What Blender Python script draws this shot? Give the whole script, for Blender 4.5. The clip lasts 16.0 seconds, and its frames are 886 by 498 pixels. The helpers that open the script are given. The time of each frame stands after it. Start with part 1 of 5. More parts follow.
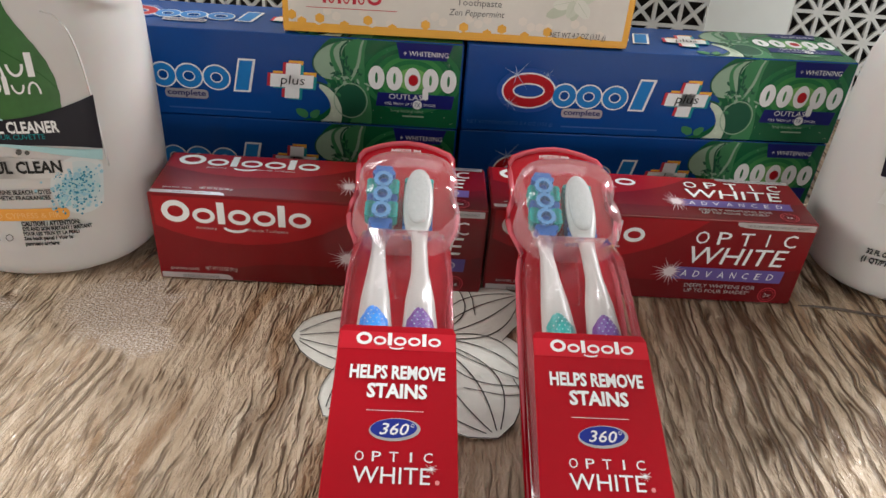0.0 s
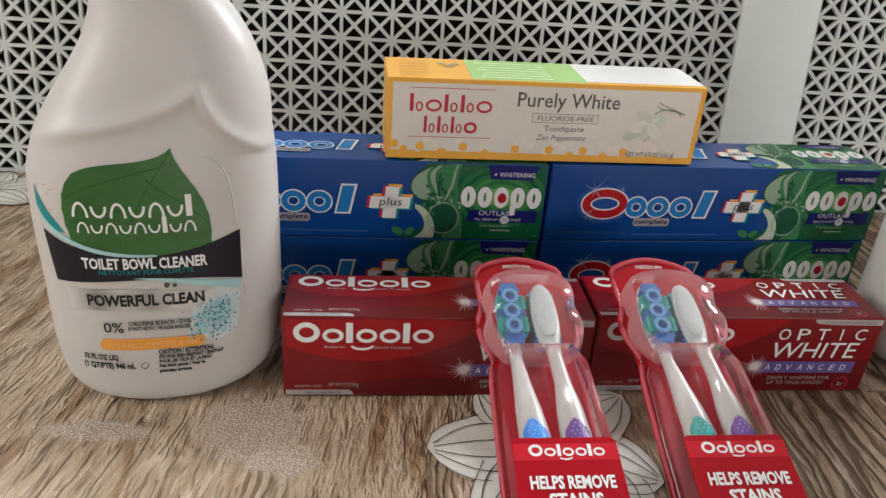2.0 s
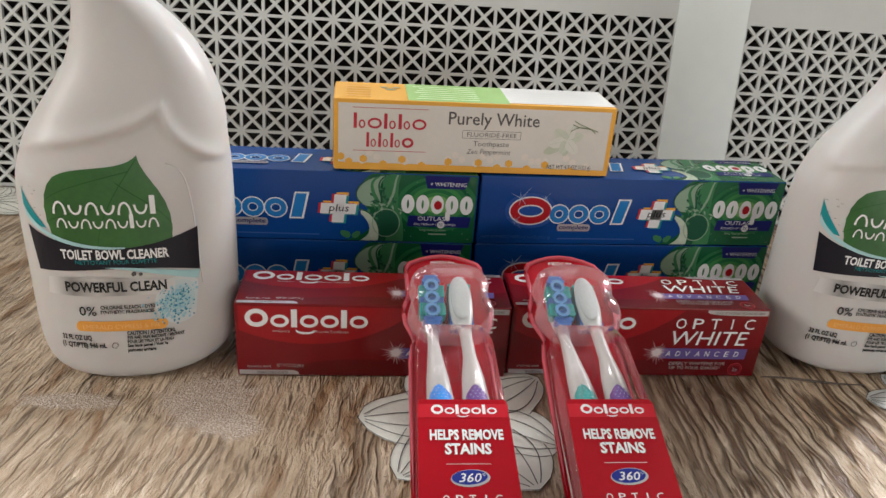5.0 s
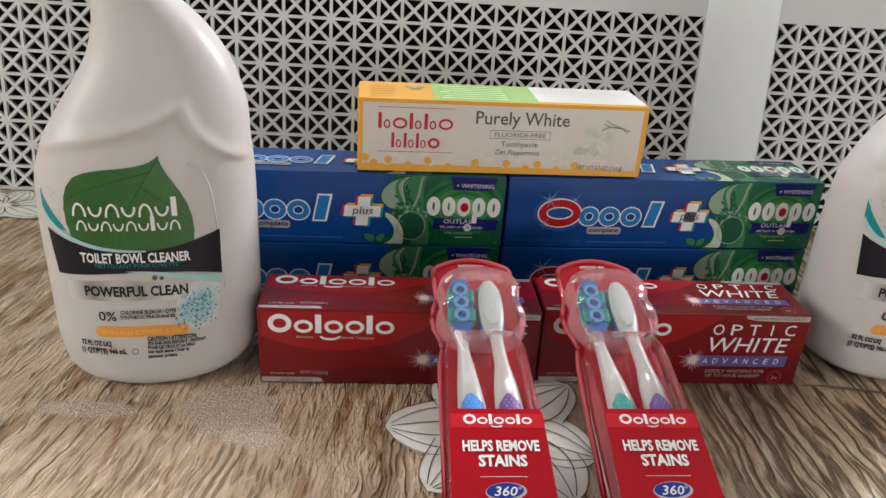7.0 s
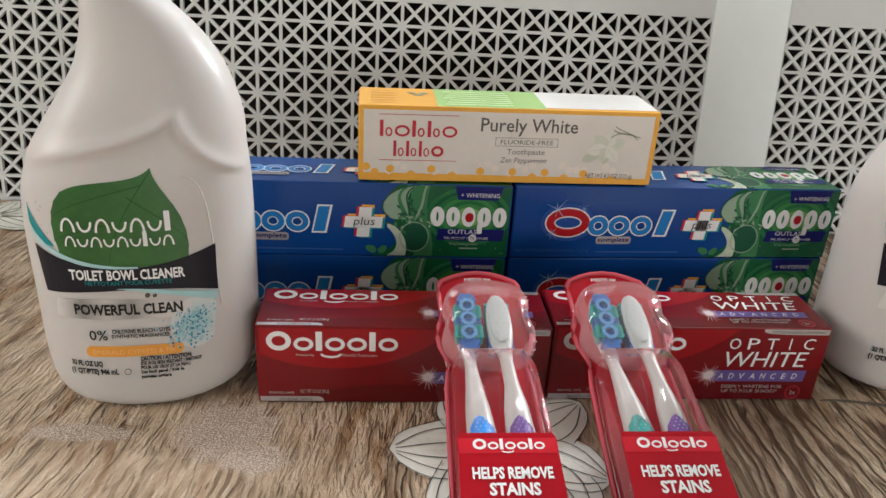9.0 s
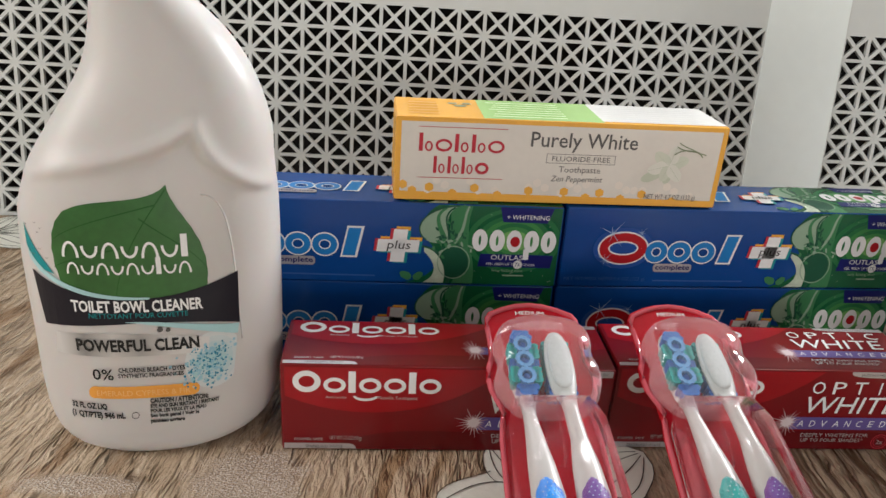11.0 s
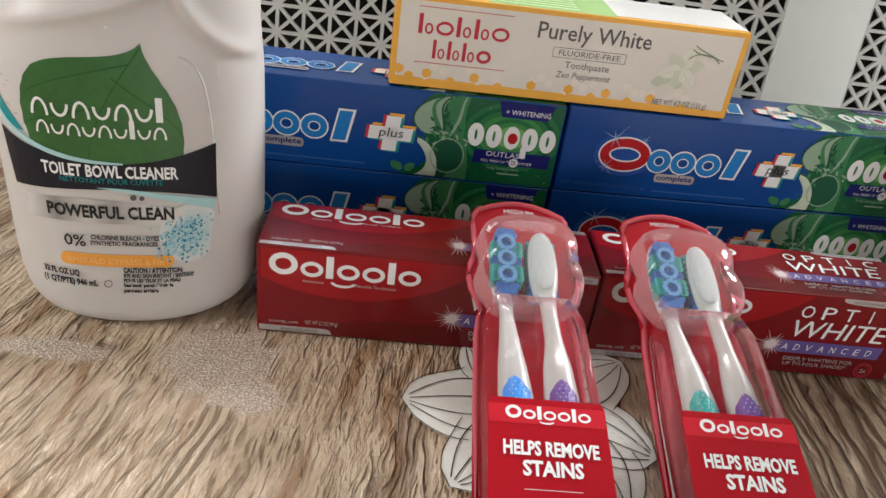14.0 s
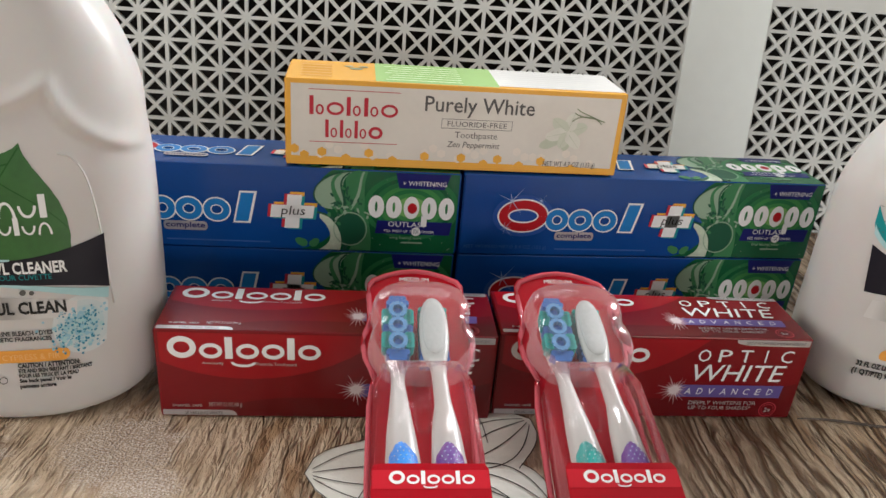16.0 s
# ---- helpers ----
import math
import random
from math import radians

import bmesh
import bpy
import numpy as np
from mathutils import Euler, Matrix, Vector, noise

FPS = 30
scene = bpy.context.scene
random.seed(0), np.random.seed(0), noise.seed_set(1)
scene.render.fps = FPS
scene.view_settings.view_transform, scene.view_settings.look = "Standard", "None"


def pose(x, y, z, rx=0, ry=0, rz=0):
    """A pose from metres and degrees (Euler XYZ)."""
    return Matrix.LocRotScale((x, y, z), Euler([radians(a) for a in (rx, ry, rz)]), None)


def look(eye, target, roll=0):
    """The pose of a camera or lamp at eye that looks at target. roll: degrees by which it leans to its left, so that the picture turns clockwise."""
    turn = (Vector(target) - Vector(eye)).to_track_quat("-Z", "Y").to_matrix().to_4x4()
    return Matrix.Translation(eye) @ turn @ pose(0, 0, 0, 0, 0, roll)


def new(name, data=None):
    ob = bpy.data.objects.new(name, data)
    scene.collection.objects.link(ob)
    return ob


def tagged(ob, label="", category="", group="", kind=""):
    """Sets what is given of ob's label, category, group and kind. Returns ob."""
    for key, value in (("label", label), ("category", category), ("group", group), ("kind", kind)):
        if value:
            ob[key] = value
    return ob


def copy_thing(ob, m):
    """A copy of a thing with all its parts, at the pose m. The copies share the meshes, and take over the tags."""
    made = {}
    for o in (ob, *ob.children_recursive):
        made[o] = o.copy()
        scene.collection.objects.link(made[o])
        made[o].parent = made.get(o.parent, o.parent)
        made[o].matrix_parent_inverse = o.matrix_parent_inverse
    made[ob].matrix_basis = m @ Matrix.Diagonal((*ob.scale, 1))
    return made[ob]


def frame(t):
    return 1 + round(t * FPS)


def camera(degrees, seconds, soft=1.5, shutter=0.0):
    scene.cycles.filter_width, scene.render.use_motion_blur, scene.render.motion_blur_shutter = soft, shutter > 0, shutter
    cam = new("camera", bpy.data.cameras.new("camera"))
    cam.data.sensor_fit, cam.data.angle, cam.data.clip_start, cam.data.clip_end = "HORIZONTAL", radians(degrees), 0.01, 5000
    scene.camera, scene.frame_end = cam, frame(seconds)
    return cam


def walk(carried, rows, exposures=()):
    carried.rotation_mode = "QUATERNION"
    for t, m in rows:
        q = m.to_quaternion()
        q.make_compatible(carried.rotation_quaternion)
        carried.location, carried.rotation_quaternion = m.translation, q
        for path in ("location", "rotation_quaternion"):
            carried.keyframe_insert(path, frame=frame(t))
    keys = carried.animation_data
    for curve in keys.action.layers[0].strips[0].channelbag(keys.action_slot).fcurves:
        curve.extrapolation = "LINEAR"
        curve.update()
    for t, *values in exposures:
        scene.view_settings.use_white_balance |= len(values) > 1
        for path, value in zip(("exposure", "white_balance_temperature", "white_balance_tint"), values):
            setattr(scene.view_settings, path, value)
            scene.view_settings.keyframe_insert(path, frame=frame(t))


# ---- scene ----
cam = camera(61.4, 16.0)
PATH = [
    (0, (0.019, 0.034, 0.256), (0.015, 1.694, -0.861), 4.4),
    (0.5, (-0.004, 0.027, 0.255), (-0.023, 1.706, -0.832), 4.8),
    (1, (-0.015, 0.001, 0.28), (0.01, 1.717, -0.747), 4.1),
    (1.5, (-0.03, -0.007, 0.28), (0.073, 1.736, -0.695), 3.9),
    (1.7, (-0.053, 0.0, 0.282), (0.068, 1.754, -0.671), 4.0),
    (2, (-0.077, 0.017, 0.282), (0.052, 1.785, -0.643), 4.3),
    (2.5, (-0.062, -0.028, 0.28), (0.095, 1.75, -0.621), 5.0),
    (3, (-0.024, -0.067, 0.3), (0.161, 1.692, -0.634), 4.1),
    (3.5, (-0.018, -0.062, 0.307), (0.17, 1.704, -0.614), 4.2),
    (4, (-0.023, -0.049, 0.297), (0.131, 1.738, -0.588), 4.2),
    (4.2, (-0.028, -0.05, 0.297), (0.115, 1.742, -0.58), 4.2),
    (6.5, (-0.038, -0.045, 0.289), (0.039, 1.767, -0.555), 3.8),
    (7, (-0.042, -0.036, 0.287), (0.032, 1.775, -0.558), 3.6),
    (7.5, (-0.038, -0.035, 0.286), (0.039, 1.776, -0.56), 3.3),
    (8, (-0.036, -0.029, 0.283), (0.045, 1.779, -0.566), 2.8),
    (8.5, (-0.041, -0.033, 0.285), (0.038, 1.775, -0.567), 3.1),
    (9, (-0.046, -0.016, 0.285), (0.033, 1.797, -0.555), 3.3),
    (9.5, (-0.059, 0.008, 0.276), (0.013, 1.831, -0.543), 3.0),
    (9.7, (-0.063, 0.019, 0.275), (0.009, 1.846, -0.535), 3.1),
    (11.8, (-0.071, 0.035, 0.267), (0.023, 1.864, -0.536), 5.0),
    (12, (-0.064, 0.035, 0.268), (0.041, 1.858, -0.548), 5.6),
    (12.5, (-0.054, 0.055, 0.258), (0.066, 1.828, -0.659), 7.2),
    (13, (-0.057, 0.049, 0.255), (0.047, 1.773, -0.753), 8.8),
    (13.5, (-0.051, 0.047, 0.255), (0.028, 1.761, -0.772), 8.9),
    (14, (-0.057, 0.044, 0.257), (0.012, 1.758, -0.772), 8.2),
    (14.5, (-0.052, 0.044, 0.267), (-0.009, 1.764, -0.751), 6.3),
    (15, (-0.017, 0.024, 0.273), (0.053, 1.782, -0.677), 5.3),
    (15.5, (-0.008, 0.007, 0.288), (0.098, 1.803, -0.587), 4.6),
    (16, (-0.016, 0.036, 0.265), (0.107, 1.837, -0.594), 4.8),
]
walk(cam, [(t, look(eye, target, roll)) for t, eye, target, roll in PATH], [(0.0, 0.10), (1.5, 0.03), (3.0, -0.07), (4.0, -0.07), (6.5, -0.02), (9.0, 0.02), (12.0, 0.14), (14.5, 0.14), (16.0, 0.10)])

# ---- light ----
scene.view_settings.exposure = 0.0
world = bpy.data.worlds.new("daylight")
scene.world = world
world.use_nodes = True
wn = world.node_tree
sky = wn.nodes.new("ShaderNodeTexSky")
sky.sky_type, sky.sun_disc = "NISHITA", False
sky.sun_elevation, sky.sun_rotation = radians(38), radians(50)
wn.links.new(sky.outputs["Color"], wn.nodes["Background"].inputs["Color"])
wn.nodes["Background"].inputs["Strength"].default_value = 0.1


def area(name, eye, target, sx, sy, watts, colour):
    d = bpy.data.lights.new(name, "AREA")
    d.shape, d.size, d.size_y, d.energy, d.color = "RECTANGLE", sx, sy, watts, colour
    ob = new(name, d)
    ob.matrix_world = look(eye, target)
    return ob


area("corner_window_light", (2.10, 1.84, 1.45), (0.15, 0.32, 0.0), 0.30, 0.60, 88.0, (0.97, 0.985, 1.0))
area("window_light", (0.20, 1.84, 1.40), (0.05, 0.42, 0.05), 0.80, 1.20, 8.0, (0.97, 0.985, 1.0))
# The next three are added fill lamps; their windows are assumed, out of view.
area("wide_fill_light", (-0.90, 1.84, 1.38), (-0.10, 0.30, 0.0), 0.9, 0.6, 18.0, (0.96, 0.985, 1.0))
area("room_fill_light", (1.2, -2.32, 0.28), (0.1, 0.45, 0.1), 1.3, 0.7, 20.0, (1.0, 0.98, 0.95))
area("side_fill_light", (-1.84, -0.10, 1.06), (0.0, 0.32, 0.0), 0.8, 0.6, 22.0, (1.0, 0.95, 0.89))

# ---- materials ----


def mat(name, colour, rough=0.5, metal=0.0, spec=0.5, vary=0.06, scale=60.0, bump=0.0, bump_scale=400.0, coat=0.0, sss=0.0):
    """A surface with slight mottling at two scales and fine relief."""
    m = bpy.data.materials.new(name)
    m.use_nodes = True
    nt = m.node_tree
    b = nt.nodes["Principled BSDF"]
    b.inputs["Roughness"].default_value, b.inputs["Metallic"].default_value = rough, metal
    b.inputs["Specular IOR Level"].default_value, b.inputs["Coat Weight"].default_value = spec, coat
    b.inputs["Coat Roughness"].default_value = 0.12
    if sss:
        b.inputs["Subsurface Weight"].default_value, b.inputs["Subsurface Scale"].default_value = sss, 0.003
    tc = nt.nodes.new("ShaderNodeTexCoord")
    n1, n2 = nt.nodes.new("ShaderNodeTexNoise"), nt.nodes.new("ShaderNodeTexNoise")
    n1.inputs["Scale"].default_value, n2.inputs["Scale"].default_value = scale, scale * 9
    mix = nt.nodes.new("ShaderNodeMix")
    mix.data_type = "RGBA"
    mix.inputs["A"].default_value = (*[c * (1 - vary) for c in colour], 1)
    mix.inputs["B"].default_value = (*[min(1.0, c * (1 + vary)) for c in colour], 1)
    add = nt.nodes.new("ShaderNodeMath")
    add.operation = "MULTIPLY_ADD"
    add.inputs[1].default_value = 0.4
    nt.links.new(tc.outputs["Object"], n1.inputs["Vector"])
    nt.links.new(tc.outputs["Object"], n2.inputs["Vector"])
    nt.links.new(n2.outputs["Fac"], add.inputs[0])
    nt.links.new(n1.outputs["Fac"], add.inputs[2])
    ramp = nt.nodes.new("ShaderNodeMapRange")
    ramp.inputs[1].default_value, ramp.inputs[2].default_value = 0.4, 1.0
    nt.links.new(add.outputs[0], ramp.inputs[0])
    nt.links.new(ramp.outputs[0], mix.inputs["Factor"])
    nt.links.new(mix.outputs["Result"], b.inputs["Base Color"])
    if bump:
        n3, bp = nt.nodes.new("ShaderNodeTexNoise"), nt.nodes.new("ShaderNodeBump")
        n3.inputs["Scale"].default_value = bump_scale
        bp.inputs["Strength"].default_value, bp.inputs["Distance"].default_value = bump, 0.001
        nt.links.new(tc.outputs["Object"], n3.inputs["Vector"])
        nt.links.new(n3.outputs["Fac"], bp.inputs["Height"])
        nt.links.new(bp.outputs["Normal"], b.inputs["Normal"])
    return m


def carton(name, colour):
    return mat(name, colour, 0.22, spec=0.42, vary=0.05, scale=25, bump=0.06, bump_scale=70)


def ink(name, colour, rough=0.34, metal=0.0):
    return mat(name, colour, rough, metal, 0.22, 0.03, 200)


RED, RED_TEXT = carton("red_carton", (0.33, 0.003, 0.009)), ink("crimson_ink", (0.50, 0.03, 0.05))
RED_DEEP = carton("deep_wine_carton", (0.125, 0.002, 0.005))
RED_MID = carton("wine_red_carton", (0.185, 0.002, 0.006))
BLUE, BLUE_INK, NAVY = carton("blue_carton", (0.003, 0.058, 0.26)), ink("bright_blue_ink", (0.012, 0.19, 0.52)), ink("navy_ink", (0.006, 0.009, 0.13))
GLOW_BLUE, STAR_BLUE = ink("glow_blue_ink", (0.012, 0.07, 0.30)), ink("pale_star_blue_ink", (0.40, 0.50, 0.68))
BLUE_FAINT = ink("faint_blue_ink", (0.03, 0.10, 0.33))
GREEN, GREEN_DARK, GREEN_MID, GREEN_PALE = carton("green_carton", (0.007, 0.105, 0.040)), ink("dark_green_ink", (0.01, 0.085, 0.045)), ink("mid_green_ink", (0.045, 0.20, 0.080)), ink("pale_green_ink", (0.28, 0.40, 0.29))
SWOOSH_WHITE = mat("whitish_green_ink", (0.50, 0.58, 0.46), 0.34, spec=0.22, vary=0.25, scale=90)
HALO_1, HALO_2, HALO_3 = ink("halo_green_ink", (0.016, 0.155, 0.050)), ink("light_halo_green_ink", (0.05, 0.24, 0.065)), ink("lime_halo_ink", (0.18, 0.42, 0.12))
WHITE_INK, SILVER, LILAC = ink("white_ink", (0.80, 0.80, 0.80)), ink("silver_foil", (0.55, 0.53, 0.54), 0.3, 0.6), ink("lilac_ink", (0.115, 0.08, 0.27))
CREAM, YELLOW, LIME, PAPER = carton("cream_carton", (0.70, 0.665, 0.60)), carton("golden_yellow_carton", (0.82, 0.42, 0.06)), carton("lime_green_carton", (0.38, 0.62, 0.22)), carton("white_carton", (0.82, 0.82, 0.80))
BLACK_INK, GREY_INK, SAGE, SAGE_DARK = ink("black_ink", (0.02, 0.02, 0.02)), ink("grey_ink", (0.10, 0.095, 0.09)), ink("sage_ink", (0.52, 0.56, 0.44)), ink("olive_ink", (0.25, 0.29, 0.18))
STAR_INK, STAR_CORE = ink("rosy_grey_ink", (0.50, 0.30, 0.32)), ink("pale_rose_ink", (0.72, 0.62, 0.64))
PALE_HEX, ORANGE = ink("pale_hex_ink", (0.74, 0.68, 0.60)), ink("orange_ink", (0.80, 0.36, 0.07))
TEAL, AQUA, CHAR = ink("teal_ink", (0.01, 0.26, 0.28)), ink("aqua_ink", (0.38, 0.60, 0.62)), ink("charcoal_ink", (0.014, 0.013, 0.020))
LEAF, LEAF_DARK = mat("leaf_green_ink", (0.028, 0.120, 0.025), 0.4, vary=0.25, scale=35), ink("deep_green_ink", (0.02, 0.10, 0.02))
SPECK, SKYBLUE = ink("speckle_blue_ink", (0.03, 0.22, 0.33)), ink("sky_blue_ink", (0.30, 0.52, 0.62))
PLASTIC = mat("white_bottle_plastic", (0.575, 0.55, 0.535), 0.40, spec=0.42, vary=0.02, scale=12, bump=0.03, bump_scale=300, sss=0.15)
BRUSH_WHITE = mat("white_brush_plastic", (0.43, 0.45, 0.43), 0.36, vary=0.02)
PAD = mat("white_rubber_pad", (0.47, 0.50, 0.49), 0.6, vary=0.06, scale=500, bump=0.6, bump_scale=1300)
BR_BLUE, BR_TEAL = mat("blue_bristle", (0.02, 0.12, 0.40), 0.4, vary=0.2, scale=600), mat("teal_bristle", (0.0, 0.30, 0.27), 0.4, vary=0.2, scale=600)
BR_SKY = mat("sky_blue_bristle", (0.10, 0.28, 0.52), 0.35, vary=0.15, scale=600)
DOT = mat("pale_rubber_dots", (0.45, 0.58, 0.68), 0.4)
GR_BLUE, GR_PURPLE, GR_TEAL = mat("blue_grip_rubber", (0.01, 0.24, 0.72), 0.35, bump=0.5, bump_scale=900), mat("purple_grip_rubber", (0.12, 0.04, 0.24), 0.4, bump=0.5, bump_scale=900), mat("teal_grip_rubber", (0.01, 0.32, 0.30), 0.35, bump=0.5, bump_scale=900)
CARD_RED, CARD_DARK = mat("red_card", (0.37, 0.003, 0.011), 0.24, spec=0.22, vary=0.05, scale=30), mat("deep_red_card", (0.44, 0.008, 0.016), 0.26, spec=0.25, vary=0.05, scale=30)
LABEL_YELLOW, OVAL_BLUE = ink("value_yellow_ink", (0.80, 0.66, 0.02)), ink("oval_blue_ink", (0.015, 0.03, 0.25))
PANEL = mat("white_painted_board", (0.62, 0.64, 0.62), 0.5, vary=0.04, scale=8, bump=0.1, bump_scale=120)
# Stile colour raised above the grille's, making up for light on that side
STILE_BRIGHT = mat("brightened_painted_board", (0.85, 0.91, 0.89), 0.45, vary=0.04, scale=8, bump=0.1, bump_scale=120)
NICHE_SHADE = mat("niche_shade_black", (0.012, 0.011, 0.010), 0.9)
WALL = mat("warm_white_wall_paint", (0.50, 0.49, 0.47), 0.8, vary=0.04, scale=3, bump=0.2, bump_scale=80)
CEIL = mat("white_ceiling_paint", (0.52, 0.51, 0.50), 0.85, vary=0.03, scale=3)
FLOOR = mat("brown_floorboards", (0.22, 0.13, 0.07), 0.45, vary=0.3, scale=5)
WOOD = mat("table_wood", (0.25, 0.15, 0.08), 0.5, vary=0.3, scale=12)
FRAME = mat("white_window_frame", (0.80, 0.80, 0.80), 0.35, vary=0.02)
PETAL = mat("pale_petal_print", (0.80, 0.81, 0.74), 0.42, vary=0.10, scale=18, bump=0.4, bump_scale=260)
# Darker copy of the petal print; takes the right flower's shade into its colour
PETAL_SHADED = mat("shaded_petal_print", (0.50, 0.51, 0.50), 0.42, vary=0.10, scale=18, bump=0.4, bump_scale=260)
LINE = ink("black_print_line", (0.025, 0.022, 0.018))


WASH = [ink("aqua_wash_ink", c) for c in ((0.62, 0.65, 0.65), (0.56, 0.63, 0.64), (0.49, 0.61, 0.63), (0.42, 0.58, 0.61))]


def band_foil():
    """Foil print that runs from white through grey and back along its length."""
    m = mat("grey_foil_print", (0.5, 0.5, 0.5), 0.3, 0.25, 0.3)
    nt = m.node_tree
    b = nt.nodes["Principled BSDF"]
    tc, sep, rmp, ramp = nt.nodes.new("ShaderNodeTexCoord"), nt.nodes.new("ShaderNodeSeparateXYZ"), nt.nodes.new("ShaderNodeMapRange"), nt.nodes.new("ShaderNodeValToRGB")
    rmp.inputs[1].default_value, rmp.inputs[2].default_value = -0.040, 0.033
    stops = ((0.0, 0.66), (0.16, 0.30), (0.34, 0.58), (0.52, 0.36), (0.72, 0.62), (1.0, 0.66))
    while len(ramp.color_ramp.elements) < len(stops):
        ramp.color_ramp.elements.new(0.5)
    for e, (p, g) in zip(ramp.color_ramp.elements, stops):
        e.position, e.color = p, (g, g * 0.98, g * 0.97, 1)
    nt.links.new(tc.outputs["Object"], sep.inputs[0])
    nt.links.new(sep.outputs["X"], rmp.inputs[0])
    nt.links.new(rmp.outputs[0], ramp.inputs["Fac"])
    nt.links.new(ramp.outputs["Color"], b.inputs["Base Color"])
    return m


BAND_FOIL = band_foil()


def clear_plastic(name, tint, gloss, haze=0.0, haze_colour=(1, 1, 1), rough=0.06):
    m = bpy.data.materials.new(name)
    m.use_nodes = True
    nt = m.node_tree
    out = nt.nodes["Material Output"]
    tr, gl, mx, lw = nt.nodes.new("ShaderNodeBsdfTransparent"), nt.nodes.new("ShaderNodeBsdfGlossy"), nt.nodes.new("ShaderNodeMixShader"), nt.nodes.new("ShaderNodeLayerWeight")
    tr.inputs["Color"].default_value = (*tint, 1)
    gl.inputs["Roughness"].default_value = rough
    gl.inputs["Color"].default_value = (1, 1, 1, 1)
    lw.inputs["Blend"].default_value = gloss
    bp, nz, tc = nt.nodes.new("ShaderNodeBump"), nt.nodes.new("ShaderNodeTexNoise"), nt.nodes.new("ShaderNodeTexCoord")
    nz.inputs["Scale"].default_value = 90
    bp.inputs["Strength"].default_value, bp.inputs["Distance"].default_value = 0.25, 0.001
    nt.links.new(tc.outputs["Object"], nz.inputs["Vector"])
    nt.links.new(nz.outputs["Fac"], bp.inputs["Height"])
    nt.links.new(bp.outputs["Normal"], gl.inputs["Normal"])
    nt.links.new(lw.outputs["Fresnel"], mx.inputs[0])
    nt.links.new(tr.outputs[0], mx.inputs[1])
    nt.links.new(gl.outputs[0], mx.inputs[2])
    # haze: diffuse colour standing in for reflections on the clear plastic
    if haze:
        df, m2 = nt.nodes.new("ShaderNodeBsdfDiffuse"), nt.nodes.new("ShaderNodeMixShader")
        df.inputs["Color"].default_value = (*haze_colour, 1)
        m2.inputs[0].default_value = haze
        nt.links.new(mx.outputs[0], m2.inputs[1])
        nt.links.new(df.outputs[0], m2.inputs[2])
        nt.links.new(m2.outputs[0], out.inputs["Surface"])
    else:
        nt.links.new(mx.outputs[0], out.inputs["Surface"])
    return m


BLISTER = clear_plastic("clear_blister_plastic", (0.97, 0.95, 0.95), 0.12, 0.05, (0.90, 0.20, 0.24))
# Pale haze paints window reflections onto the bubble, strongest on its walls.
BUBBLE = clear_plastic("bubble_plastic_painted_haze", (0.98, 0.96, 0.96), 0.27, 0.055, (0.97, 0.94, 0.94))
BUBBLE_WALL = clear_plastic("bubble_wall_painted_haze", (0.98, 0.96, 0.96), 0.34, 0.24, (0.95, 0.66, 0.70))
# Rosy haze paints red light refracted by the clear rim.
RIM = clear_plastic("rim_plastic_painted_refraction", (0.95, 0.55, 0.58), 0.20, 0.45, (0.90, 0.20, 0.25))


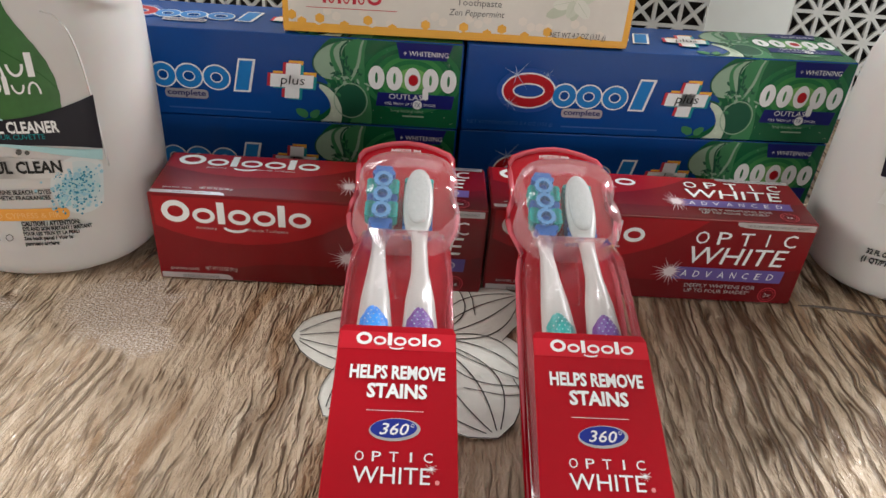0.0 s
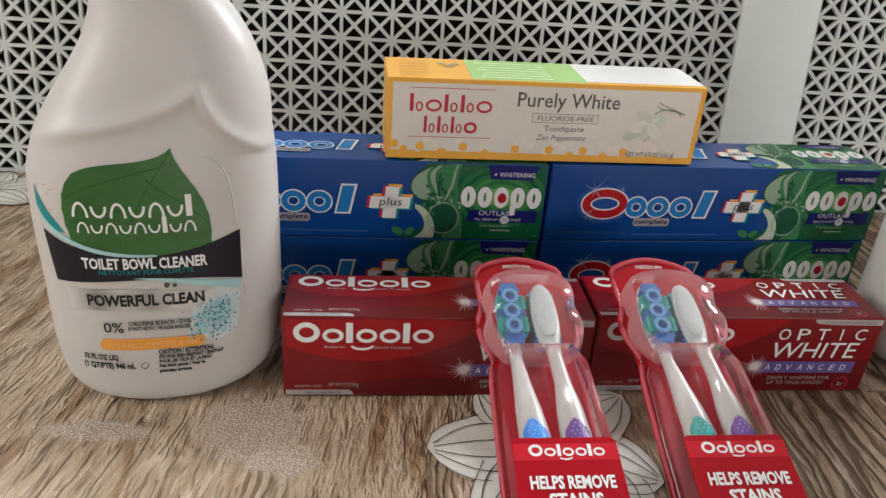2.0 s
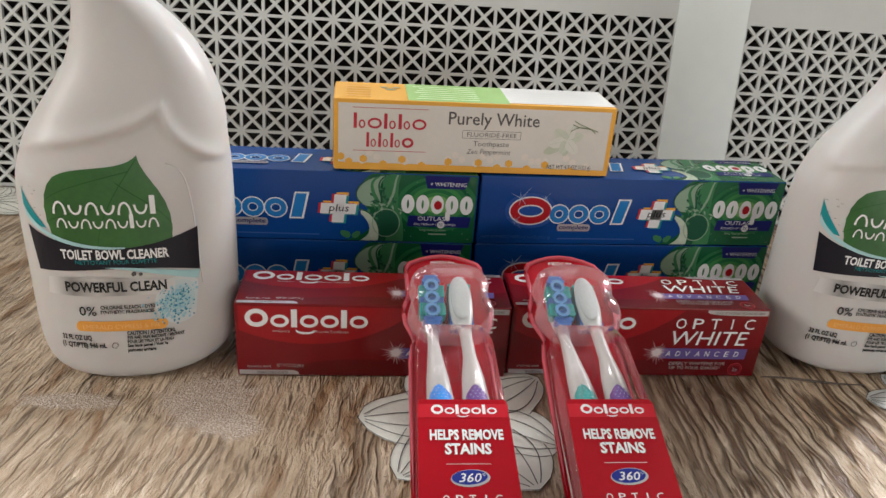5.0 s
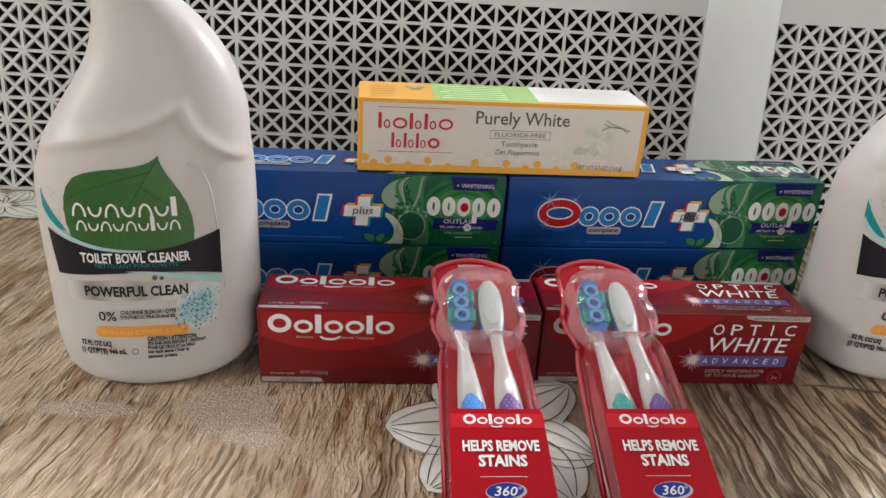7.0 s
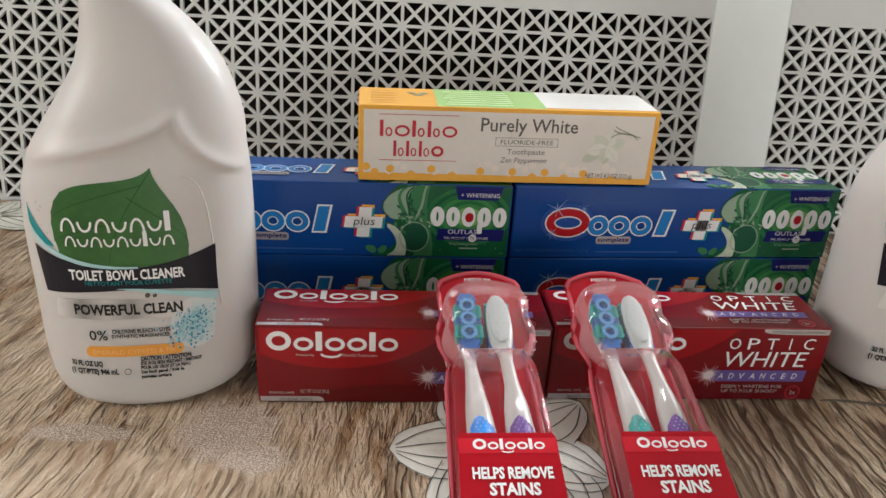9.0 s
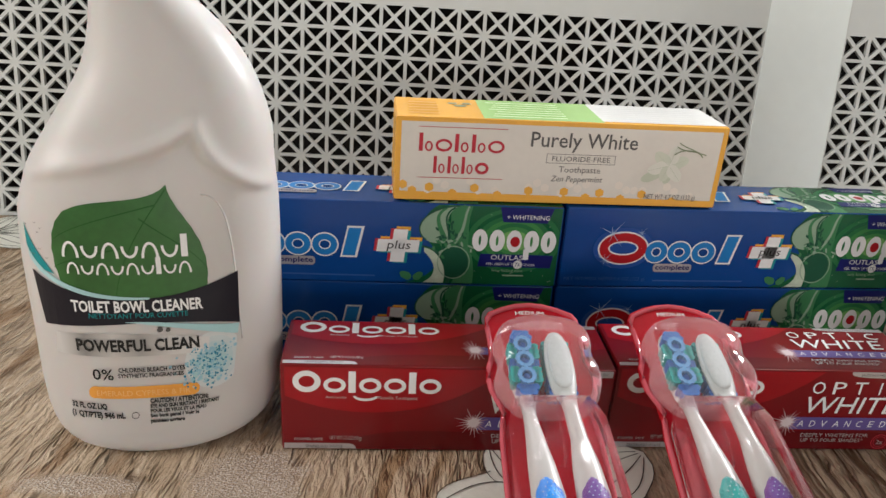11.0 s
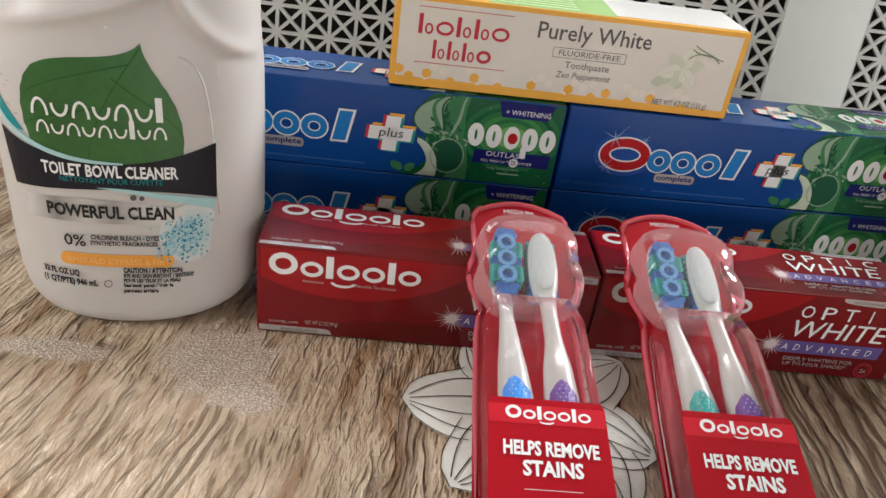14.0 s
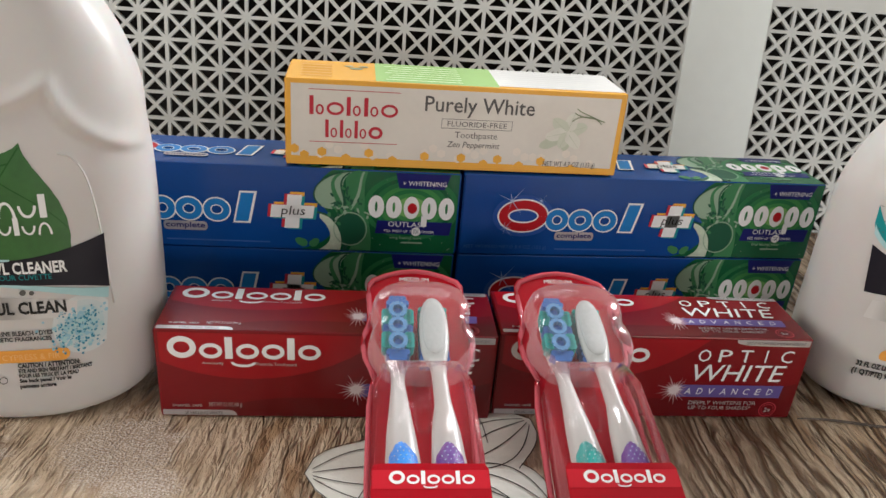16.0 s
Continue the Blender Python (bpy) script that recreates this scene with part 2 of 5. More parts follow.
def cloth_material():
    """Crinkled vinyl with a printed weathered-timber pattern; the grain and creases run along y."""
    m = bpy.data.materials.new("crinkled_timber_print_vinyl")
    m.use_nodes = True
    nt = m.node_tree
    N, L = nt.nodes.new, nt.links.new
    b = nt.nodes["Principled BSDF"]
    tc = N("ShaderNodeTexCoord")

    # the creases run together towards the back of the table
    sep = N("ShaderNodeSeparateXYZ")
    L(tc.outputs["Object"], sep.inputs[0])
    spread, off, bent, shift = N("ShaderNodeMath"), N("ShaderNodeMath"), N("ShaderNodeCombineXYZ"), N("ShaderNodeMath")
    spread.operation, off.operation, shift.operation = "MULTIPLY_ADD", "MULTIPLY", "SUBTRACT"
    spread.inputs[1].default_value, spread.inputs[2].default_value, shift.inputs[1].default_value = 0.4, 0.88, 0.15
    L(sep.outputs["Y"], spread.inputs[0])
    L(sep.outputs["X"], shift.inputs[0])
    L(shift.outputs[0], off.inputs[0])
    L(spread.outputs[0], off.inputs[1])
    L(off.outputs[0], bent.inputs["X"])
    L(sep.outputs["Y"], bent.inputs["Y"])

    def mapped(sx, sy, warp, wscale):
        wz = N("ShaderNodeTexNoise")
        wz.inputs["Scale"].default_value = wscale
        L(tc.outputs["Object"], wz.inputs["Vector"])
        sub, mul, ad, mp = N("ShaderNodeVectorMath"), N("ShaderNodeVectorMath"), N("ShaderNodeVectorMath"), N("ShaderNodeMapping")
        sub.operation, mul.operation, ad.operation = "SUBTRACT", "SCALE", "ADD"
        sub.inputs[1].default_value = (0.5, 0.5, 0.5)
        mul.inputs["Scale"].default_value = warp
        L(wz.outputs["Color"], sub.inputs[0])
        L(sub.outputs[0], mul.inputs[0])
        L(mul.outputs[0], ad.inputs[0])
        L(bent.outputs[0], ad.inputs[1])
        L(ad.outputs[0], mp.inputs["Vector"])
        mp.inputs["Scale"].default_value = (sx, sy, 1)
        return mp.outputs["Vector"]

    def noise_tex(vec, scale, detail=4.0):
        n = N("ShaderNodeTexNoise")
        n.inputs["Scale"].default_value, n.inputs["Detail"].default_value = scale, detail
        L(vec, n.inputs["Vector"])
        return n.outputs["Fac"]

    def ramp(fac, stops):
        r = N("ShaderNodeValToRGB")
        while len(r.color_ramp.elements) < len(stops):
            r.color_ramp.elements.new(0.5)
        for e, (p, c) in zip(r.color_ramp.elements, stops):
            e.position, e.color = p, (*c, 1)
        L(fac, r.inputs["Fac"])
        return r.outputs["Color"]

    def rng(fac, a, z, lo=0.0, hi=1.0):
        r = N("ShaderNodeMapRange")
        for i, v in enumerate((a, z, lo, hi)):
            r.inputs[i + 1].default_value = v
        L(fac, r.inputs[0])
        return r.outputs[0]

    def math2(op, a, c):
        q = N("ShaderNodeMath")
        q.operation = op
        for i, v in enumerate((a, c)):
            if isinstance(v, float):
                q.inputs[i].default_value = v
            else:
                L(v, q.inputs[i])
        return q.outputs[0]

    grain = noise_tex(mapped(170, 24, 0.012, 30), 1.0, 6.0)
    broad = noise_tex(mapped(60, 7, 0.07, 8), 1.0, 3.0)
    col = ramp(grain, [(0.28, (0.43, 0.315, 0.210)), (0.45, (0.55, 0.415, 0.288)), (0.58, (0.64, 0.500, 0.360)), (0.78, (0.78, 0.650, 0.505))])
    band = N("ShaderNodeMix")
    band.data_type, band.blend_type = "RGBA", "MULTIPLY"
    L(rng(broad, 0.54, 0.66), band.inputs["Factor"])
    L(col, band.inputs["A"])
    band.inputs["B"].default_value = (0.64, 0.53, 0.43, 1)

    def valley(vec, lo, hi, detail=0.8):
        """Thin lines along the middle level of a stretched noise."""
        return rng(math2("ABSOLUTE", math2("SUBTRACT", noise_tex(vec, 1.0, detail), 0.5), 0.0), lo, hi, 1.0, 0.0)

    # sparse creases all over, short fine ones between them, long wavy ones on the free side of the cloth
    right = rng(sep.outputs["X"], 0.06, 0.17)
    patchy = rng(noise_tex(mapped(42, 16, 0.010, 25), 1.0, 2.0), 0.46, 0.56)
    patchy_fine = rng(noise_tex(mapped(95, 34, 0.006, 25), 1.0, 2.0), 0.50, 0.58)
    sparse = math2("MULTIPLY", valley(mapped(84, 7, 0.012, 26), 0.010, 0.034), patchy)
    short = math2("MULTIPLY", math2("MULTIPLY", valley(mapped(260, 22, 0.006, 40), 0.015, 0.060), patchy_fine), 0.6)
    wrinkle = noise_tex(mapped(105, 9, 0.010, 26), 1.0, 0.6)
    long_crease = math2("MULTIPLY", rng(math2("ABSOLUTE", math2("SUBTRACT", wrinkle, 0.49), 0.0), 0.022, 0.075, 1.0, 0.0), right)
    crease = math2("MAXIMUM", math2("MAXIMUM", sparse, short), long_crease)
    # crinkled relief at two sizes
    pinch = math2("ABSOLUTE", math2("SUBTRACT", noise_tex(mapped(270, 46, 0.009, 38), 1.0, 3.0), 0.5), 0.0)
    pinch_wide = math2("ABSOLUTE", math2("SUBTRACT", noise_tex(mapped(90, 13, 0.016, 24), 1.0, 2.5), 0.5), 0.0)
    fold = math2("MULTIPLY", wrinkle, math2("MULTIPLY", right, 1.6))

    def spot(cx, cy, rx, ry):
        mp, ln = N("ShaderNodeMapping"), N("ShaderNodeVectorMath")
        mp.vector_type, ln.operation = "TEXTURE", "LENGTH"
        mp.inputs["Location"].default_value, mp.inputs["Scale"].default_value = (cx, cy, 0), (rx, ry, 1)
        L(tc.outputs["Object"], mp.inputs["Vector"])
        L(mp.outputs["Vector"], ln.inputs[0])
        wob = math2("ADD", ln.outputs["Value"], math2("MULTIPLY", noise_tex(tc.outputs["Object"], 90.0, 2.0), 0.9))
        return rng(wob, 1.10, 1.55, 1.0, 0.0)
    shiny_spots = math2("MAXIMUM", math2("MAXIMUM", spot(-0.150, 0.338, 0.032, 0.030), spot(-0.131, 0.314, 0.022, 0.014)), spot(-0.232, 0.332, 0.034, 0.009))
    crease = math2("MULTIPLY", crease, math2("SUBTRACT", 1.0, shiny_spots))
    speck = noise_tex(tc.outputs["Object"], 950.0, 3.0)
    # Tan-grey spot tone; the ramp's palest stop paints sparkle into it.
    sparkle_col = ramp(speck, [(0.35, (0.42, 0.32, 0.24)), (0.52, (0.60, 0.49, 0.40)), (0.66, (0.92, 0.86, 0.80))])
    wm = N("ShaderNodeMix")
    wm.data_type = "RGBA"
    L(math2("MULTIPLY", shiny_spots, 0.8), wm.inputs["Factor"])
    L(band.outputs["Result"], wm.inputs["A"])
    L(sparkle_col, wm.inputs["B"])
    # Shade inside the creases is multiplied into the colour, more strongly to the right.
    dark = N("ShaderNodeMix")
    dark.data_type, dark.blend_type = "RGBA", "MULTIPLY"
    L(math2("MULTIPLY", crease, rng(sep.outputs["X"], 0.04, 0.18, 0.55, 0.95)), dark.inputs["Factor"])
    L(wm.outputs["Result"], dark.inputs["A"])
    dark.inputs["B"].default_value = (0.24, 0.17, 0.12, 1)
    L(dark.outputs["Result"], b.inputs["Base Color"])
    fine = noise_tex(mapped(520, 230, 0.004, 60), 1.0, 3.0)
    h = math2("ADD", math2("MULTIPLY", fine, 0.55), math2("ADD", math2("MULTIPLY", fold, 0.6), math2("MULTIPLY", crease, -1.3)))
    h = math2("ADD", h, math2("MULTIPLY", math2("MULTIPLY", speck, shiny_spots), 0.55))
    h = math2("ADD", h, math2("MULTIPLY", math2("ADD", math2("MULTIPLY", pinch, 2.0), math2("MULTIPLY", pinch_wide, 3.4)), math2("SUBTRACT", 1.0, shiny_spots)))
    bp = N("ShaderNodeBump")
    bp.inputs["Strength"].default_value, bp.inputs["Distance"].default_value = 1.0, 0.0030
    L(h, bp.inputs["Height"])
    L(bp.outputs["Normal"], b.inputs["Normal"])
    L(rng(math2("ADD", broad, math2("MULTIPLY", shiny_spots, -0.3)), 0.2, 0.7, 0.17, 0.32), b.inputs["Roughness"])
    b.inputs["Specular IOR Level"].default_value = 0.55
    return m


CLOTH = cloth_material()

# ---- mesh helpers ----


def part(name, bm, material, parent=None, label="", smooth=False):
    me = bpy.data.meshes.new(name)
    bm.to_mesh(me)
    bm.free()
    if smooth:
        me.shade_smooth()
    me.materials.append(material)
    ob = new(name, me)
    ob.parent = parent
    return tagged(ob, label)


def thing(name, m, label, category, group="", kind=""):
    ob = new(name)
    ob.empty_display_size = 0.02
    ob.matrix_world = m
    return tagged(ob, label, category, group, kind)


def box_bm(x0, x1, y0, y1, z0, z1, bevel=0.0, segs=2):
    bm = bmesh.new()
    bmesh.ops.create_cube(bm, size=1.0, matrix=Matrix.Translation(((x0 + x1) / 2, (y0 + y1) / 2, (z0 + z1) / 2)) @ Matrix.Diagonal((x1 - x0, y1 - y0, z1 - z0, 1)))
    if bevel:
        bmesh.ops.bevel(bm, geom=bm.edges[:], offset=bevel, segments=segs, affect="EDGES", profile=0.5)
    return bm


def flat_bm(outlines, fm, layer=1, step=None):
    """Flat printed shapes from 2D outlines, laid on a face by fm(u, v, layer); step cuts them up so that they follow a curved face."""
    bm = bmesh.new()
    for pts in outlines:
        area2 = sum(p[0] * q[1] - q[0] * p[1] for p, q in zip(pts, pts[1:] + pts[:1]))
        if area2 < 0:
            pts = pts[::-1]
        vs = [bm.verts.new((p[0], p[1], 0)) for p in pts]
        bm.faces.new(vs)
    bm.normal_update()
    bmesh.ops.triangulate(bm, faces=bm.faces[:])
    cut_and_lay(bm, fm, layer, step)
    return bm


def cut_and_lay(bm, fm, layer, step):
    if step:
        xs, ys = [v.co.x for v in bm.verts], [v.co.y for v in bm.verts]
        for axis, lo, hi in ((0, min(xs), max(xs)), (1, min(ys), max(ys))):
            k = math.floor(lo / step) + 1
            while k * step < hi:
                co, no = [0, 0, 0], [0, 0, 0]
                co[axis], no[axis] = k * step, 1
                bmesh.ops.bisect_plane(bm, geom=bm.verts[:] + bm.edges[:] + bm.faces[:], plane_co=co, plane_no=no)
                k += 1
    for v in bm.verts:
        v.co = fm(v.co.x, v.co.y, layer)


def text_bm(words, u0, u1, v0, v1, fm, layer=2, step=None, bold=0.0, shear=0.0):
    """Lettering fitted to a rectangle of a face."""
    cu = bpy.data.curves.new("lettering", "FONT")
    cu.body, cu.resolution_u, cu.offset, cu.shear = words, 2, bold, shear
    tmp = bpy.data.objects.new("lettering", cu)
    me = tmp.to_mesh()
    bm = bmesh.new()
    bm.from_mesh(me)
    tmp.to_mesh_clear()
    bpy.data.objects.remove(tmp)
    bpy.data.curves.remove(cu)
    xs, ys = [v.co.x for v in bm.verts], [v.co.y for v in bm.verts]
    x0, x1, y0, y1 = min(xs), max(xs), min(ys), max(ys)
    for v in bm.verts:
        v.co = (u0 + (v.co.x - x0) / (x1 - x0) * (u1 - u0), v0 + (v.co.y - y0) / (y1 - y0) * (v1 - v0), 0)
    cut_and_lay(bm, fm, layer, step)
    return bm


def ellipse(cx, cy, rx, ry, n=28, a0=0.0, a1=360.0, tilt=0.0):
    out, full = [], abs(a1 - a0) >= 360
    for i in range(n if full else n + 1):
        a = radians(a0 + (a1 - a0) * i / n)
        x, y = rx * math.cos(a), ry * math.sin(a)
        out.append((cx + x * math.cos(tilt) - y * math.sin(tilt), cy + x * math.sin(tilt) + y * math.cos(tilt)))
    return out


def rect(u0, u1, v0, v1, slant=0.0):
    return [(u0, v0), (u1, v0), (u1 + slant, v1), (u0 + slant, v1)]


def rounded(u0, u1, v0, v1, r, n=5):
    out = []
    for cx, cy, a in ((u1 - r, v1 - r, 0), (u0 + r, v1 - r, 90), (u0 + r, v0 + r, 180), (u1 - r, v0 + r, 270)):
        out += [(cx + r * math.cos(radians(a + 90 * i / n)), cy + r * math.sin(radians(a + 90 * i / n))) for i in range(n + 1)]
    return out


def arc_band(cx, cy, rx, ry, th, a0, a1, n=20):
    """A curved stroke: part of an ellipse, as an outline."""
    return ellipse(cx, cy, rx, ry, n, a0, a1) + ellipse(cx, cy, rx - th, ry - th, n, a1, a0)


def ring(cx, cy, rx, ry, th):
    return [arc_band(cx, cy, rx, ry, th, 0, 180), arc_band(cx, cy, rx, ry, th, 180, 359.9)]


def stroke(pts, w0, w1=None):
    """A tapering line through 2D points, as an outline."""
    w1 = w0 if w1 is None else w1
    left, right, n = [], [], len(pts) - 1
    for i, p in enumerate(pts):
        a, c = pts[max(0, i - 1)], pts[min(n, i + 1)]
        dx, dy = c[0] - a[0], c[1] - a[1]
        d = math.hypot(dx, dy) or 1e-9
        w = (w0 + (w1 - w0) * i / n) / 2
        left.append((p[0] - dy / d * w, p[1] + dx / d * w))
        right.append((p[0] + dy / d * w, p[1] - dx / d * w))
    return left + right[::-1]


def bez(p0, p1, p2, p3, n=12):
    return [tuple((1 - t) ** 3 * a + 3 * t * (1 - t) ** 2 * b + 3 * t * t * (1 - t) * c + t ** 3 * d for a, b, c, d in zip(p0, p1, p2, p3)) for t in [i / n for i in range(n + 1)]]


def emblem(pattern, u0, u1, v0, v1, weight=0.24):
    """A plain mark: a row of rings (o; tall: O), bars (l), pairs of bars (b) and thin arches (t), fitted to a width."""
    widths = {"o": 1.0, "O": 1.25, "l": 0.36, "b": 0.9, "t": 0.85}
    unit = (u1 - u0) / sum(widths[k] + 0.12 for k in pattern)
    groups, u, h = [], u0, v1 - v0
    for k in pattern:
        w, low = widths[k] * unit, 0.70 * h
        if k == "o":
            groups.append(ring(u + w / 2, v0 + low / 2, w / 2, low / 2, weight * low))
        elif k == "O":
            groups.append(ring(u + w / 2, v0 + h / 2, w / 2, h / 2, weight * h))
        elif k == "l":
            groups.append([rect(u, u + w * 0.9, v0, v1)])
        elif k == "b":
            groups.append([rect(u + w * 0.04, u + w * 0.30, v0, v1)])
            groups.append(ring(u + w * 0.70, v0 + h * 0.28, w * 0.26, h * 0.28, w * 0.12))
        elif k == "t":
            up = len(groups) % 2
            groups.append([arc_band(u + w / 2, v0 + low * (0.75 if up else 0.95), w * 0.5, low * (0.75 if up else 0.95), w * 0.16, 180 if up else 20, 360 if up else 160, 14) if up else arc_band(u + w / 2, v0, w * 0.5, low, w * 0.16, 0, 180, 14)])
        u += w + 0.12 * unit
    return groups


def starburst(cx, cy, r, n=18, seed=1, core=0.17):
    """One star-shaped outline with rays of uneven length."""
    rnd = random.Random(seed)
    out = []
    for i in range(n):
        a, l = 2 * math.pi * i / n, r * rnd.uniform(0.45, 1.0)
        out += [(cx + core * r * math.cos(a - math.pi / n), cy + core * r * math.sin(a - math.pi / n)), (cx + l * math.cos(a), cy + l * math.sin(a))]
    return [out]


def marks(name, groups, fm, layer, m, parent, label="", step=None):
    """Each piece of a printed mark as a part of its own."""
    return [part(name, flat_bm(g, fm, layer, step), m, parent, label) for g in groups]


def front_face(u, v, k):
    return Vector((u, -0.00012 * k, v))


def top_face(height):
    return lambda u, v, k: Vector((u, v, height + 0.00012 * k))

# ---- the room ----
X0, X1, Y0, Y1, ZF, ZC = -1.9, 2.6, -2.4, 1.90, -0.75, 2.25


def slab(name, x0, x1, y0, y1, z0, z1, m, label, category="wall"):
    return tagged(part(name, box_bm(x0, x1, y0, y1, z0, z1), m), label, category, kind="structure")


slab("floor", X0, X1, Y0, Y1, ZF - 0.1, ZF, FLOOR, "brown wooden floor of the room below the table", "floor")
slab("ceiling", X0, X1, Y0, Y1, ZC, ZC + 0.1, CEIL, "plain white painted ceiling of the room", "ceiling")
west = thing("wall_west", pose(0, 0, 0), "warm white painted side wall of the room with an added window", "wall", kind="structure")
WY0, WY1, WZ0, WZ1 = -0.56, 0.36, 0.72, 1.40
for y0, y1, z0, z1 in ((Y0, WY0, ZF, ZC), (WY1, Y1, ZF, ZC), (WY0, WY1, ZF, WZ0), (WY0, WY1, WZ1, ZC)):
    part("wall_section", box_bm(X0 - 0.1, X0, y0, y1, z0, z1), WALL, west)
# Added opening out of view, made for the side fill lamp
side_fill_opening = thing("fill_window_4", pose(0, 0, 0), "unseen white framed window opening behind a daylight lamp", "window", kind="structure")
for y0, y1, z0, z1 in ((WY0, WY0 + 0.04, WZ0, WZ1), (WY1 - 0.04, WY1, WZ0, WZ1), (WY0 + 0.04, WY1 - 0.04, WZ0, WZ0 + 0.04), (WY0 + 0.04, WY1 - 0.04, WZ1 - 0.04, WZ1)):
    part("window_frame", box_bm(X0 - 0.08, X0 - 0.02, y0, y1, z0, z1, 0.004), FRAME, side_fill_opening)
slab("wall_east", X1, X1 + 0.1, Y0, Y1, ZF, ZC, WALL, "plain warm white painted side wall of the room")


def wall_with_windows(name, y0, y1, openings, label):
    """A wall with rectangular openings (x0, x1, z0, z1, window name), in order of x, each with a frame in it."""
    w = thing(name, pose(0, 0, 0), label, "wall", kind="structure")
    edge = X0
    ym = (y0 + y1) / 2
    for a, b, c, d, window in openings:
        for x0, x1, z0, z1 in ((edge, a, ZF, ZC), (a, b, ZF, c), (a, b, d, ZC)):
            part("wall_section", box_bm(x0, x1, y0, y1, z0, z1), WALL, w)
        edge = b
        f = thing(window, pose(0, 0, 0), "unseen white framed window opening behind a daylight lamp", "window", kind="structure")
        for x0, x1, z0, z1 in ((a, a + 0.04, c, d), (b - 0.04, b, c, d), (a + 0.04, b - 0.04, c, c + 0.04), (a + 0.04, b - 0.04, d - 0.04, d)):
            part("window_frame", box_bm(x0, x1, ym - 0.03, ym + 0.03, z0, z1, 0.004), FRAME, f)
    part("wall_section", box_bm(edge, X1, y0, y1, ZF, ZC), WALL, w)


# The first opening here and the south one are added for fill lamps
wall_with_windows("wall_north", Y1, Y1 + 0.12, ((-1.40, -0.40, 1.02, 1.74, "fill_window_1"), (-0.24, 0.64, 0.74, 2.06, "window_2"), (1.90, 2.30, 1.10, 1.80, "window_5")), "white painted wall behind the screen with three unseen windows")
wall_with_windows("wall_south", Y0 - 0.12, Y0, ((0.5, 1.9, -0.12, 0.68, "fill_window_3"),), "white painted wall facing the table with an added window")

# ---- perforated radiator screen, leaning back slightly ----
LEAN_BACK, PITCH = 8.8, 0.0226
SCREEN_Y, SCREEN_TOP = 0.678, 0.2035
screen = thing("radiator_screen", pose(0, SCREEN_Y, 0, -LEAN_BACK), "white radiator screen with rows of cut-out triangles behind the table", "radiator screen", kind="structure")


def grille_bm(x_right, columns, rows, s_top, th=0.004, bar=0.13):
    """Board cut into square cells, each with four triangular holes between a cross and its border."""
    bm = bmesh.new()
    p, b = PITCH, bar * PITCH
    d = b * 0.5
    for i in range(columns):
        for j in range(rows):
            cx, cz = x_right - (i + 0.5) * p, s_top - (j + 0.5) * p
            h = p / 2
            e = h - b * 0.5
            g = e - d * 1.42
            fronts, backs = {}, {}
            pts = {"c": (0, 0)}
            for q in range(4):
                a = q * math.pi / 2
                ca, sa = round(math.cos(a)), round(math.sin(a))

                def turn(x, z, ca=ca, sa=sa):
                    return (x * ca - z * sa, x * sa + z * ca)
                pts["k%d" % q] = turn(h, h)
                pts["l%d" % q], pts["r%d" % q], pts["a%d" % q] = turn(-g, e), turn(g, e), turn(0, d * 1.42)
            for k, (x, z) in pts.items():
                fronts[k] = bm.verts.new((cx + x, 0, cz + z))
                backs[k] = bm.verts.new((cx + x, th, cz + z))
            for q in range(4):
                n = (q + 1) % 4
                for vs, flip in ((fronts, False), (backs, True)):
                    f1 = [vs["k%d" % q], vs["k%d" % n], vs["l%d" % q], vs["r%d" % q]]
                    f2 = [vs["k%d" % n], vs["r%d" % n], vs["a%d" % n], vs["c"], vs["a%d" % q], vs["l%d" % q]]
                    bm.faces.new(f1 if flip else f1[::-1])
                    bm.faces.new(f2 if flip else f2[::-1])
                for s, t in (("l", "r"), ("r", "a"), ("a", "l")):
                    bm.faces.new((fronts[s + str(q)], fronts[t + str(q)], backs[t + str(q)], backs[s + str(q)]))
    bmesh.ops.remove_doubles(bm, verts=bm.verts[:], dist=0.00001)
    bmesh.ops.recalc_face_normals(bm, faces=bm.faces[:])
    return bm


ROWS_DOWN = 12
GX, SX = 0.2290, 0.300
part("grille", grille_bm(GX, 34, ROWS_DOWN, SCREEN_TOP), PANEL, screen)
part("grille", grille_bm(SX + 16 * PITCH, 16, ROWS_DOWN, SCREEN_TOP - 0.002), PANEL, screen)
S_LOW = SCREEN_TOP - ROWS_DOWN * PITCH
part("stile", box_bm(GX, SX, -0.0006, 0.006, S_LOW, SCREEN_TOP + 0.11), STILE_BRIGHT, screen, "plain pale upright board, coloured brighter than the grille")
part("top_rail", box_bm(GX - 34 * PITCH, GX, 0, 0.006, SCREEN_TOP, SCREEN_TOP + 0.11), PANEL, screen)
part("top_rail", box_bm(SX, SX + 16 * PITCH, 0, 0.006, SCREEN_TOP - 0.002, SCREEN_TOP + 0.11), PANEL, screen)
# Assumed sill out of view, closes the hollow from above
part("sill", box_bm(GX - 34 * PITCH, SX + 16 * PITCH, -0.01, 0.30, SCREEN_TOP + 0.11, SCREEN_TOP + 0.135, 0.004), PANEL, screen)
# Added box whose near-black colour stands in for shade behind the holes
niche = thing("radiator_niche", pose(0, 0, 0), "hollow behind the radiator screen, its shade painted near-black", "niche", kind="structure")
part("niche_back", box_bm(-0.70, 0.80, 0.985, 0.995, -0.4, 0.36), NICHE_SHADE, niche)
part("niche_side", box_bm(-0.70, -0.69, 0.72, 0.985, -0.4, 0.32), NICHE_SHADE, niche)
